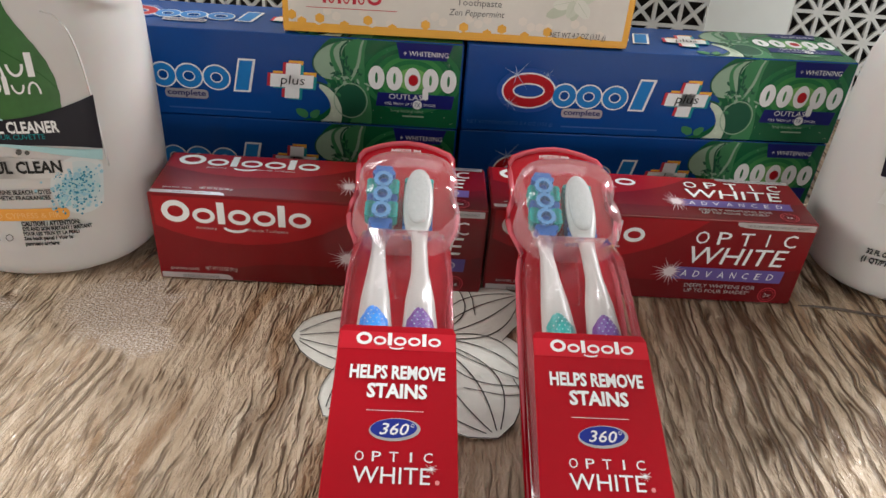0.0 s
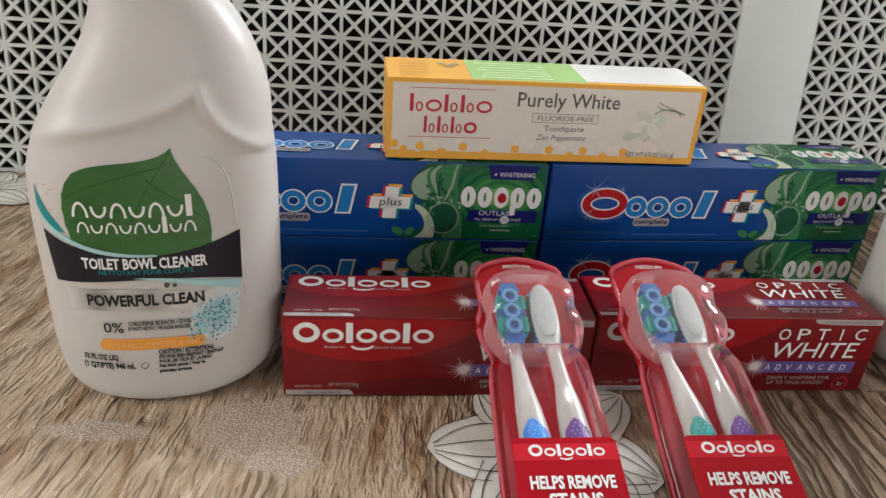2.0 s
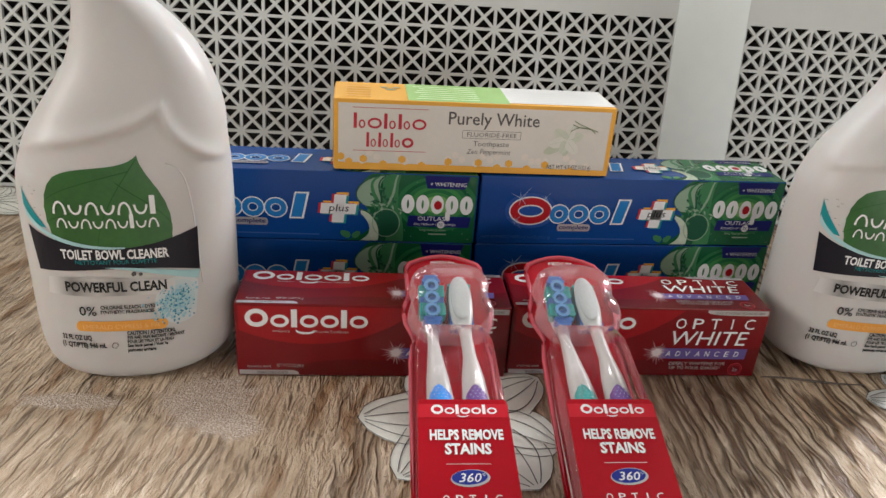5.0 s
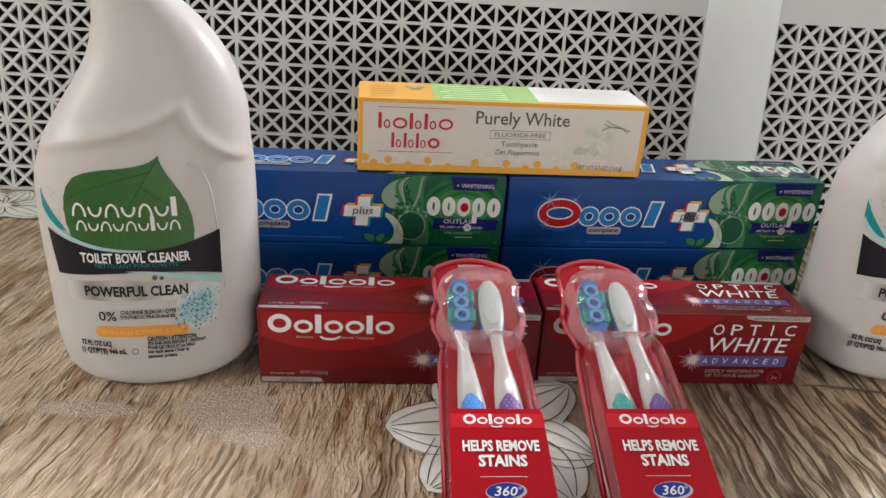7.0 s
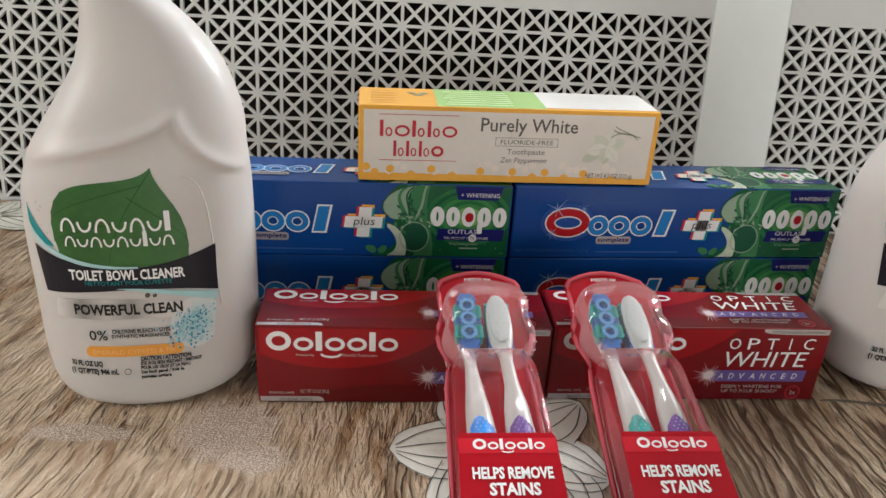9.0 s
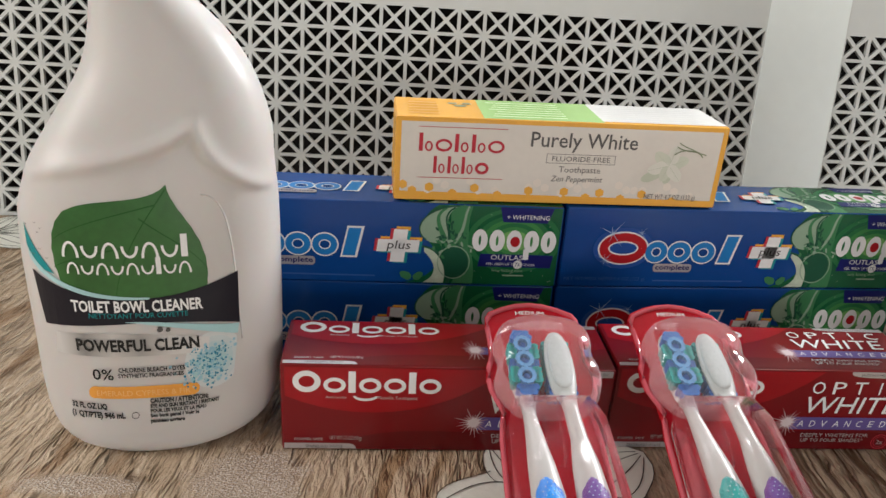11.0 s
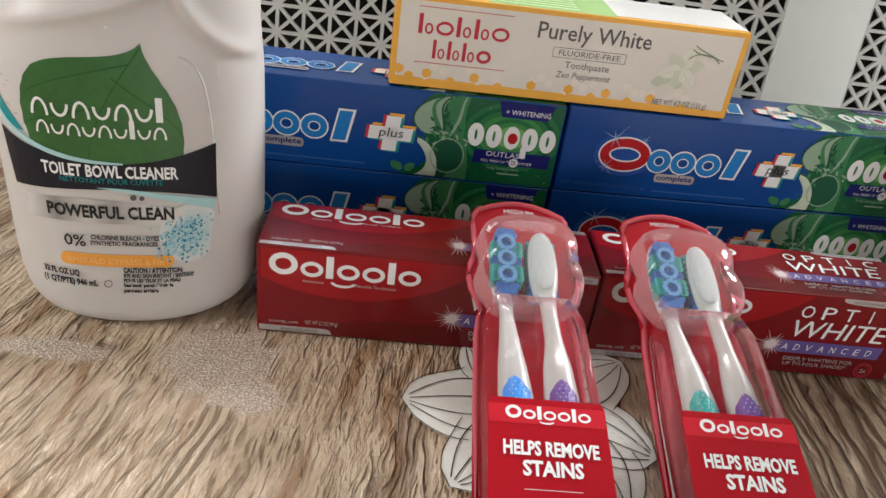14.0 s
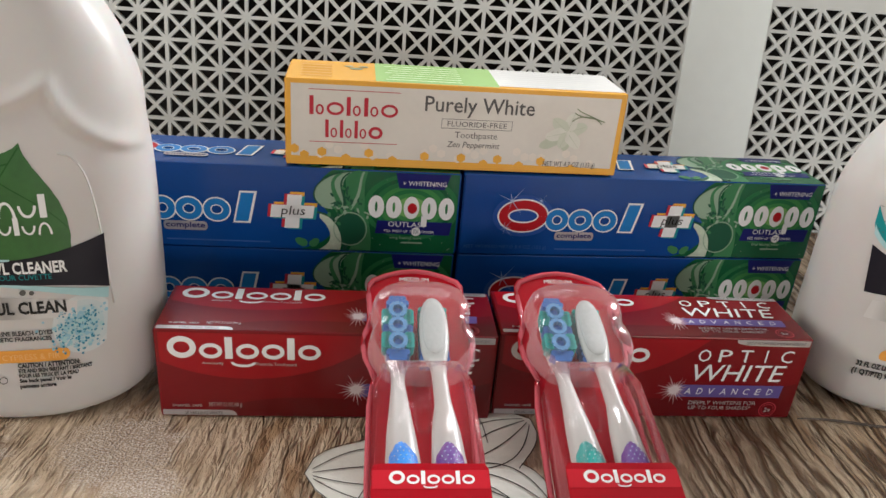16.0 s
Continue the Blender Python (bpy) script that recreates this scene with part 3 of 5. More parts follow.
part("niche_side", box_bm(0.79, 0.80, 0.72, 0.985, -0.4, 0.32), NICHE_SHADE, niche)
part("niche_floor", box_bm(-0.69, 0.79, 0.68, 0.985, -0.4, -0.39), NICHE_SHADE, niche)
part("niche_top", box_bm(-0.69, 0.79, 0.745, 0.985, 0.29, 0.295), NICHE_SHADE, niche)

# ---- table and cloth ----
table = thing("table", pose(0, 0, -0.003), "wooden table under the timber print cloth", "table")
part("tabletop", box_bm(-0.78, 0.88, -0.30, 0.668, -0.03, 0.0, 0.004), WOOD, table)
for lx in (-0.72, 0.82):
    for ly in (-0.24, 0.60):
        part("leg", box_bm(lx - 0.03, lx + 0.03, ly - 0.03, ly + 0.03, -0.747, -0.03, 0.004), WOOD, table)


def cloth_bm():
    bm = bmesh.new()
    nx, ny = 166, 98
    grid = []
    for j in range(ny + 1):
        row = []
        for i in range(nx + 1):
            x, y = -0.79 + 1.68 * i / nx, -0.31 + 0.985 * j / ny
            z = 0.0006 * noise.noise((x * 45, y * 9, 0.3)) + 0.0003 * noise.noise((x * 16, y * 14, 2.0)) - 0.0010
            row.append(bm.verts.new((x, y, z)))
        grid.append(row)
    for j in range(ny):
        for i in range(nx):
            bm.faces.new((grid[j][i], grid[j][i + 1], grid[j + 1][i + 1], grid[j + 1][i]))
    return bm


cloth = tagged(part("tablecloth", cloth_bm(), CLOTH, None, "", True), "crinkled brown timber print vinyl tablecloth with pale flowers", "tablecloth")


def on_cloth(cx, cy, rot, k0=0):
    c, s = math.cos(radians(rot)), math.sin(radians(rot))
    return lambda u, v, k: Vector((cx + u * c - v * s, cy + u * s + v * c, 0.0002 + 0.00013 * (k + k0)))


def petal(ang, length, width, bend=0.0, notch=0.0):
    a = radians(ang)
    out = []
    for side in (1, -1):
        ts = [i / 14 for i in range(15)]
        for t in (ts if side == 1 else ts[::-1][1:-1]):
            w = width / 2 * math.sin(math.pi * t ** 0.85) ** 0.55 * side
            w *= 1 + 0.07 * math.sin(9 * t + side)
            l = length * t
            x, y = l, w + bend * length * t * t
            out.append((x * math.cos(a) - y * math.sin(a), x * math.sin(a) + y * math.cos(a)))
    return out


def vein(ang, length, off, bend, w=0.0008):
    a = radians(ang)
    pts = []
    for i in range(13):
        t = 0.12 + 0.82 * i / 12
        x, y = length * t, off * math.sin(math.pi * t) + bend * length * t * t
        pts.append((x * math.cos(a) - y * math.sin(a), x * math.sin(a) + y * math.cos(a)))
    return stroke(pts, w, w * 0.7)


def flower(cx, cy, rot, petals, material):
    for n, (ang, length, width, bend) in enumerate(petals):
        part("petal", flat_bm([petal(ang, length, width, bend)], on_cloth(cx, cy, rot), 1 + n * 0.4), material, cloth, "pale printed petal with thin black veins")
        lines = [vein(ang, length, off * width, bend) for off in (-0.33, -0.08, 0.16, 0.36)]
        lines.append(stroke(petal(ang, length, width, bend)[8:22], 0.0005))
        for l in lines:
            part("vein", flat_bm([l], on_cloth(cx, cy, rot), 5.5), LINE, cloth)


flower(0.014, 0.330, 0, [(188, 0.070, 0.054, -0.04), (230, 0.074, 0.044, 0.06), (296, 0.074, 0.056, 0.05), (338, 0.062, 0.048, -0.10), (35, 0.066, 0.046, 0.10), (78, 0.052, 0.040, 0.0), (128, 0.058, 0.040, 0.05)], PETAL)
flower(0.340, 0.358, 10, [(160, 0.048, 0.030, 0.08), (215, 0.044, 0.026, 0.05), (262, 0.038, 0.026, -0.05), (310, 0.046, 0.030, 0.10), (0, 0.050, 0.032, 0.0), (60, 0.044, 0.030, 0.05), (110, 0.040, 0.026, 0.0)], PETAL_SHADED)
flower(-0.435, 0.632, 20, [(10, 0.050, 0.034, 0.0), (60, 0.040, 0.032, 0.1), (120, 0.042, 0.034, 0.0), (180, 0.050, 0.034, 0.0), (240, 0.046, 0.034, 0.0), (310, 0.052, 0.034, 0.05)], PETAL)

FOLD = mat("dark_brown_vinyl_fold", (0.075, 0.055, 0.042), 0.45, vary=0.3, scale=200)
fold_line = bez((0.226, 0.3840, 0.0004), (0.250, 0.3870, 0.0006), (0.268, 0.3770, 0.0006), (0.300, 0.3790, 0.0004), 16)

# ---- toothpaste cartons ----


def red_carton_art(root, W, H, D):
    """Printing of the red cartons, on front and top alike."""
    for fm, hv, tag in ((front_face, H, 0), (top_face(H), D, 1)):
        k = hv / 0.053

        def V(v):
            return v * k
        glow = [(0.002, V(0.0515)), (0.118, V(0.0515))] + bez((0.118, V(0.0515)), (0.085, V(0.020)), (0.035, V(0.018)), (0.002, V(0.034)))[1:]
        part("printed_field", flat_bm([glow], fm, 1), RED, root, "brighter red printed field")
        wave = bez((0.030, V(0.0044)), (0.075, V(0.0230)), (0.100, V(0.0010)), (W - 0.0008, V(0.0240)), 16)
        part("printed_field", flat_bm([wave + [(W - 0.0008, V(0.0006)), (0.030, V(0.0006))]], fm, 1.5), RED_DEEP, root, "deep wine red printed wave")
        marks("emblem", emblem("Ooloolo", 0.0062, 0.086, V(0.0365), V(0.0495)), fm, 3, WHITE_INK, root, "white printed mark")
        part("emblem_tail", flat_bm([arc_band(0.0445, V(0.0345), 0.0065, V(0.003), 0.0016, 180, 360)], fm, 3), WHITE_INK, root)
        for words, a, b, c, d, m in (("Anticavity", 0.0232, 0.0345, 0.0325, 0.0346, SILVER), ("Fluoride Toothpaste", 0.0512, 0.0722, 0.0322, 0.0346, SILVER), ("ENAMEL SAFE", 0.0065, 0.0218, 0.0062, 0.0078, SILVER), ("NET WT 3.2 OZ (90 g)", 0.0255, 0.0428, 0.0060, 0.0092, SILVER),
                                     ("OPTIC", 0.1128, 0.1690, 0.0377, 0.0456, WHITE_INK), ("WHITE", 0.1118, 0.1668, 0.0250, 0.0358, WHITE_INK), ("DEEPLY WHITENS FOR", 0.1140, 0.1550, 0.0090, 0.0115, SILVER), ("UP TO FOUR SHADES*", 0.1147, 0.1525, 0.0056, 0.0081, SILVER), ("2x", 0.1612, 0.1652, 0.0045, 0.0072, SILVER)):
            if words == "OPTIC":
                for n, ch in enumerate(words):
                    w = 0.0022 if ch == "I" else 0.0074
                    mid = a + 0.0037 + n * (b - a - 0.0074) / 4
                    part("lettering", text_bm(ch, mid - w / 3 if ch == "I" else mid - w / 2, mid + w / 3 - 0.0005 if ch == "I" else mid + w / 2, V(c), V(d), fm, 4), m, root)
            else:
                part("lettering", text_bm(words, a, b, V(c), V(d), fm, 4, shear=0.15 if words == "WHITE" else 0.0), m, root)
        part("star", flat_bm(starburst(0.1035, V(0.0188), 0.0118, 22, 3 + tag, 0.26), fm, 3.5), STAR_INK, root, "pale printed starburst")
        part("star_core", flat_bm(starburst(0.1035, V(0.0188), 0.0062, 11, 6 + tag, 0.42), fm, 3.8), STAR_CORE, root)
        part("banner", flat_bm([rect(0.1055, 0.1680, V(0.0140), V(0.0222), 0.0006)], fm, 3), LILAC, root, "lilac printed banner")
        for n, ch in enumerate("ADVANCED"):
            a = 0.1100 + n * 0.00705
            part("lettering", text_bm(ch, a, a + 0.0036, V(0.0160), V(0.0201), fm, 4, shear=0.15), WHITE_INK, root)
        part("seal", flat_bm(ring(0.1632, V(0.0060), 0.0052, V(0.0050), 0.0005) + ring(0.1632, V(0.0060), 0.0038, V(0.0036), 0.0003), fm, 3), RED_TEXT, root)
        part("foil_strip", flat_bm([[(0.001, V(0.0008)), (0.040, V(0.0008))] + bez((0.040, V(0.0008)), (0.0392, V(0.0035)), (0.038, V(0.0042)), (0.034, V(0.0042)), 5)[1:] + [(0.001, V(0.0042))]], fm, 2), SILVER, root, "silver foil strip")
        part("lettering", text_bm("SPARKLING WHITE", 0.0125, 0.0325, V(0.0013), V(0.0033), fm, 4), GREY_INK, root)
        part("foil_strip", flat_bm([[(0.1335, V(0.0520)), (W - 0.0012, V(0.0520)), (W - 0.0012, V(0.0482))] + bez((W - 0.0012, V(0.0482)), (0.150, V(0.0482)), (0.1345, V(0.0480)), (0.1335, V(0.0505)), 6)[1:]], fm, 2), SILVER, root)
        part("lettering", text_bm("DENTIST RECOMMENDED WHITENING INGREDIENT", 0.139, W - 0.004, V(0.0493), V(0.0509), fm, 4), GREY_INK, root)


def carton_body(root, W, D, H, m, side_label=""):
    part("carton", box_bm(0, W, 0, D, 0, H, 0.0007, 2), m, root)
    for x, s in ((0, -1), (W, 1)):
        part("end_flap", box_bm(x - 0.0004 if s < 0 else x, x if s < 0 else x + 0.0004, 0.0012, D - 0.0012, 0.0012, H - 0.0012), m, root)


CW, CD, CH = 0.178, 0.047, 0.0545
red_box = thing("toothpaste_box", pose(-0.1375, 0.3645, 0.0, 0, 0, 2.6), "glossy red toothpaste carton with white lettering lying on the cloth", "toothpaste box", "red toothpaste boxes")
carton_body(red_box, CW, CD, CH, RED_MID)
red_carton_art(red_box, CW, CH, CD)
copy_thing(red_box, pose(0.0428, 0.3768, 0.0, 0, 0, 2.7))


def blue_carton_art(root, W, H, D):
    for fm, hv, tag in ((front_face, H, 0), (top_face(H), D, 1)):
        k = hv / 0.055

        def V(v):
            return v * k
        edge = bez((0.1445, V(0.0006)), (0.168, V(0.006)), (0.168, V(0.020)), (0.158, V(0.030)), 8) + bez((0.158, V(0.030)), (0.150, V(0.038)), (0.156, V(0.050)), (0.164, V(0.0544)), 8)[1:]
        part("printed_field", flat_bm([[(W - 0.0006, V(0.0544)), (W - 0.0006, V(0.0006))] + edge], fm, 1), GREEN, root, "green printed field")
        # glass vial swoosh
        splash = bez((0.1700, V(0.0543)), (0.1760, V(0.040)), (0.1650, V(0.030)), (0.1740, V(0.018)), 8) + bez((0.1740, V(0.018)), (0.1780, V(0.012)), (0.1760, V(0.004)), (0.1745, V(0.0008)), 6)[1:] + [(0.1880, V(0.0008))] + bez((0.1880, V(0.0008)), (0.1900, V(0.020)), (0.1790, V(0.034)), (0.1850, V(0.0543)), 8)[1:]
        part("splash", flat_bm([splash], fm, 1.4), GREEN_MID, root, "printed green splash")
        lens = bez((0.1765, V(0.0543)), (0.1560, V(0.0530)), (0.1460, V(0.0380)), (0.1575, V(0.0300)), 12) + bez((0.1575, V(0.0300)), (0.1630, V(0.0270)), (0.1680, V(0.0300)), (0.1705, V(0.0277)), 6)[1:] + bez((0.1705, V(0.0277)), (0.1735, V(0.0380)), (0.1640, V(0.0460)), (0.1765, V(0.0543)), 10)[1:-1]
        part("swoosh", flat_bm([lens], fm, 2), GREEN_PALE, root, "pale green printed swoosh")
        low = bez((0.1560, V(0.0255)), (0.1640, V(0.0240)), (0.1720, V(0.0130)), (0.1690, V(0.0008)), 12) + bez((0.1560, V(0.0008)), (0.1660, V(0.0060)), (0.1640, V(0.0150)), (0.1560, V(0.0225)), 12)
        part("swoosh", flat_bm([low], fm, 2.2), SWOOSH_WHITE, root, "whitish printed swoosh")
        part("swoosh_edge", flat_bm([stroke(bez((0.1545, V(0.0262)), (0.1670, V(0.0245)), (0.1745, V(0.0130)), (0.1715, V(0.0006)), 14), 0.0012, 0.0030), stroke(bez((0.1765, V(0.0540)), (0.1560, V(0.0530)), (0.1460, V(0.0380)), (0.1570, V(0.0305)), 14), 0.0009), stroke(bez((0.1740, V(0.0530)), (0.1630, V(0.0460)), (0.1740, V(0.0380)), (0.1706, V(0.0285)), 12), 0.0010, 0.0018)], fm, 3), GREEN_DARK, root)
        part("drop", flat_bm([ellipse(0.1752, V(0.0152), 0.0092, V(0.0106), 24)], fm, 1.8), GREEN_DARK, root, "dark green printed drop")
        part("stream", flat_bm([stroke(bez((0.1815, V(0.0540)), (0.1775, V(0.0470)), (0.1815, V(0.0400)), (0.1735, V(0.0280)), 12), 0.0050, 0.0064)], fm, 2.1), GREEN_MID, root, "printed green stream")
        part("stream_light", flat_bm([stroke(bez((0.1828, V(0.0540)), (0.1790, V(0.0470)), (0.1826, V(0.0400)), (0.1745, V(0.0290)), 12), 0.0012, 0.0022)], fm, 2.5), GREEN_PALE, root)
        part("swoosh_shade", flat_bm([stroke(bez((0.1690, V(0.0525)), (0.1590, V(0.0470)), (0.1660, V(0.0390)), (0.1690, V(0.0300)), 14), 0.0014, 0.0034)], fm, 2.6), GREEN_MID, root)
        part("swoosh_line", flat_bm(ring(0.1750, V(0.0155), 0.0105, V(0.0116), 0.0007), fm, 3.3), GREEN_PALE, root)
        rnd = random.Random(5 + tag)
        for m, lay, n in ((GREEN_DARK, 3.1, 34), (GREEN_MID, 3.2, 16), (GREEN_PALE, 3.4, 9)):
            blobs = []
            for _ in range(n):
                v = min(0.050, max(0.018, rnd.gauss(0.0300, 0.0050)))
                u = 0.1735 + rnd.gauss(0, 0.0046)
                blobs.append(ellipse(u, V(v), rnd.uniform(0.0004, 0.0011), V(rnd.uniform(0.0008, 0.0026)), 10, tilt=rnd.uniform(-1.4, 1.4)))
            part("splash_print", flat_bm(blobs, fm, lay), m, root)
        for cu, cv, l, w, a in ((0.1485, 0.0035, 0.0085, 0.0055, 150), (0.1500, 0.0030, 0.0075, 0.0050, 40)):
            part("mint_leaf", flat_bm([[(cu + x, V(cv + y)) for x, y in petal(a, l, w)]], fm, 3.6), GREEN_MID if cv < 0.01 else LEAF, root)
        # glow and rings behind the second mark
        for n, (r, m) in enumerate(((0.0300, HALO_1), (0.0265, GREEN), (0.0235, HALO_1), (0.0200, HALO_2), (0.0165, HALO_1), (0.0130, HALO_2), (0.0095, HALO_3))):
            part("halo", flat_bm([[(min(max(x, 0.1835), W - 0.001), min(y, V(0.0540))) for x, y in ellipse(0.2125, V(0.0315), r, V(r * 0.74), 40)]], fm, 1.5 + 0.1 * n), m, root)
        rnd = random.Random(15 + tag)
        part("dot_print", flat_bm([ellipse(rnd.uniform(0.188, 0.239), V(rnd.uniform(0.003, 0.052)), 0.00030, V(0.00030), 6) for _ in range(36)], fm, 2.6), GREEN_PALE, root)
        # first mark: a red ring and blue rings edged in white
        part("emblem_edge", flat_bm(ring(0.0395, V(0.0278), 0.0168, V(0.0118), V(0.0078)), fm, 4), WHITE_INK, root, "white outline of a printed ring")
        part("emblem_oval", flat_bm(ring(0.0395, V(0.0278), 0.0158, V(0.0108), V(0.0058)), fm, 5), carton_red, root, "red printed ring")
        for cx, rx, ry, cy in ((0.0620, 0.0078, 0.0078, 0.0255), (0.0775, 0.0082, 0.0078, 0.0255), (0.0940, 0.0082, 0.0078, 0.0255)):
            part("emblem_edge", flat_bm(ring(cx, V(cy), rx + 0.0004, V(ry + 0.0004), V(0.0056)), fm, 4.2 + cx), WHITE_INK, root)
            part("emblem", flat_bm(ring(cx, V(cy), rx - 0.0005, V(ry - 0.0005), V(0.0040)), fm, 5), BLUE_INK, root, "blue printed mark")
        part("emblem_edge", flat_bm([rect(0.1035, 0.1140, V(0.0172), V(0.0385), 0.0045)], fm, 4.4), WHITE_INK, root)
        part("emblem", flat_bm([rect(0.1048, 0.1127, V(0.0184), V(0.0373), 0.0040)], fm, 5), BLUE_INK, root)
        part("glow", flat_bm([ellipse(0.0395, V(0.0278), 0.0200, V(0.0146), 28)], fm, 3.6), GLOW_BLUE, root)
        for cu, cv, r in ((0.0310, 0.0380, 0.0120), (0.0285, 0.0195, 0.0090), (0.0500, 0.0385, 0.0060)):
            part("glint", flat_bm(starburst(cu, V(cv), r, 7, 8, 0.05), fm, 5.6), STAR_BLUE, root)
        part("lettering_edge", flat_bm([rounded(0.0618, 0.0880, V(0.0112), V(0.0172), 0.0022)], fm, 5.5), SILVER, root)
        part("lettering", text_bm("complete", 0.0632, 0.0866, V(0.0118), V(0.0166), fm, 6, None, 0.02), NAVY, root)
        # plus sign
        cu, cv = 0.1395, 0.0262
        for du, dv, m, lay in ((0.0016, 0.0018, YELLOW, 6), (-0.0018, 0.0004, RED_TEXT, 6.3), (0.0018, -0.0008, TEAL, 6.6), (0, 0, WHITE_INK, 7)):
            part("plus_sign", flat_bm([rect(cu - 0.0135 + du, cu + 0.0125 + du, V(cv - 0.0042 + dv), V(cv + 0.0042 + dv), 0.001), rect(cu - 0.0050 + du, cu + 0.0038 + du, V(cv - 0.0112 + dv), V(cv + 0.0112 + dv), 0.0022)], fm, lay), m, root)
        part("lettering", text_bm("plus", cu - 0.0072, cu + 0.0078, V(cv - 0.0040), V(cv + 0.0036), fm, 8, shear=0.15), BLACK_INK, root)
        if not tag:
            part("faint_lettering", text_bm("NET WT/PESO NETO 5.4 OZ (153 g)", 0.003, 0.0575, V(0.0038), V(0.0070), fm, 3), BLUE_FAINT, root)
            part("faint_lettering", flat_bm([rect(0.063, 0.1255, V(0.0042), V(0.0052))], fm, 3), BLUE_FAINT, root)
        part("ribbon", flat_bm([[(0.2045, V(0.0442)), (0.2325, V(0.0442)), (0.2360, V(0.0542)), (0.2020, V(0.0542))]], fm, 3), NAVY, root, "navy printed ribbon")
        part("lettering", text_bm("+ WHITENING", 0.2065, 0.2335, V(0.0463), V(0.0494), fm, 4), WHITE_INK, root)
        marks("second_emblem", emblem("ooooo", 0.1858, 0.2405, V(0.0240), V(0.0455), 0.27) + [[rect(0.2190, 0.2226, V(0.0190), V(0.0262))]], fm, 5, WHITE_INK, root, "white printed mark")
        part("emblem_dot", flat_bm([ellipse(0.2131, V(0.0312), 0.0030, V(0.0036), 18)], fm, 6), carton_red, root, "red printed dot")
        part("ribbon", flat_bm([rect(0.1905, 0.2375, V(0.0132), V(0.0222), 0.0012)], fm, 3), NAVY, root)
        part("lettering", text_bm("OUTLAST", 0.1985, 0.2225, V(0.0184), V(0.0218), fm, 5), WHITE_INK, root)
        part("lettering", text_bm("FEEL FRESH UP TO     LONGER", 0.1962, 0.2275, V(0.0145), V(0.0162), fm, 5), WHITE_INK, root)
        part("seal", flat_bm([ellipse(0.2162, V(0.0153), 0.0029, V(0.0030), 16)], fm, 5.5), WHITE_INK, root)
        part("lettering", text_bm("7X", 0.2144, 0.2180, V(0.0138), V(0.0168), fm, 6.2), NAVY, root)
        part("lettering", text_bm("long lasting mint", 0.2000, 0.2200, V(0.0094), V(0.0118), fm, 5), GREEN_PALE, root)
        part("lettering_bar", flat_bm([rect(0.2070, 0.2205, V(0.0070), V(0.0079))], fm, 5), GREEN_PALE, root)


carton_red = ink("deep_red_ink", (0.42, 0.008, 0.015))
KW, KD, KH = 0.242, 0.0505, 0.0547
blue_box = thing("toothpaste_box", pose(0.0235, 0.4700, 0.0, 0, 0, 5.0), "blue and green toothpaste carton with white lettering lying under another", "toothpaste box", "blue toothpaste boxes")
carton_body(blue_box, KW, KD, KH, BLUE)
blue_carton_art(blue_box, KW, KH, KD)
left_low = copy_thing(blue_box, pose(0.0205 - KW * math.cos(radians(2.7)), 0.4690 - KW * math.sin(radians(2.7)), 0.0, 0, 0, 2.7))
UPPER = "blue and green toothpaste carton with white lettering stacked on another"
tagged(copy_thing(blue_box, pose(0.0238, 0.4694, KH + 0.0009, 0, 0, 5.0)), UPPER)
tagged(copy_thing(blue_box, pose(0.0210 - KW * math.cos(radians(2.7)), 0.4680 - KW * math.sin(radians(2.7)), KH + 0.0009, 0, 0, 2.7)), UPPER)

BW, BD, BH = 0.2045, 0.0500, 0.0522
cream_box = thing("toothpaste_box", pose(-0.0852, 0.4655, 2 * KH + 0.0019, 0, 0, 4.0), "cream toothpaste carton with yellow border on the blue cartons", "toothpaste box")
carton_body(cream_box, BW, BD, BH, YELLOW)


def hexagon(cx, cy, r):
    return ellipse(cx, cy, r, r, 6, 30, 390)


PALE_SAGE, PALE_CREAM = ink("pale_sage_ink", (0.60, 0.63, 0.52)), ink("pale_leaf_cream_ink", (0.70, 0.70, 0.62))


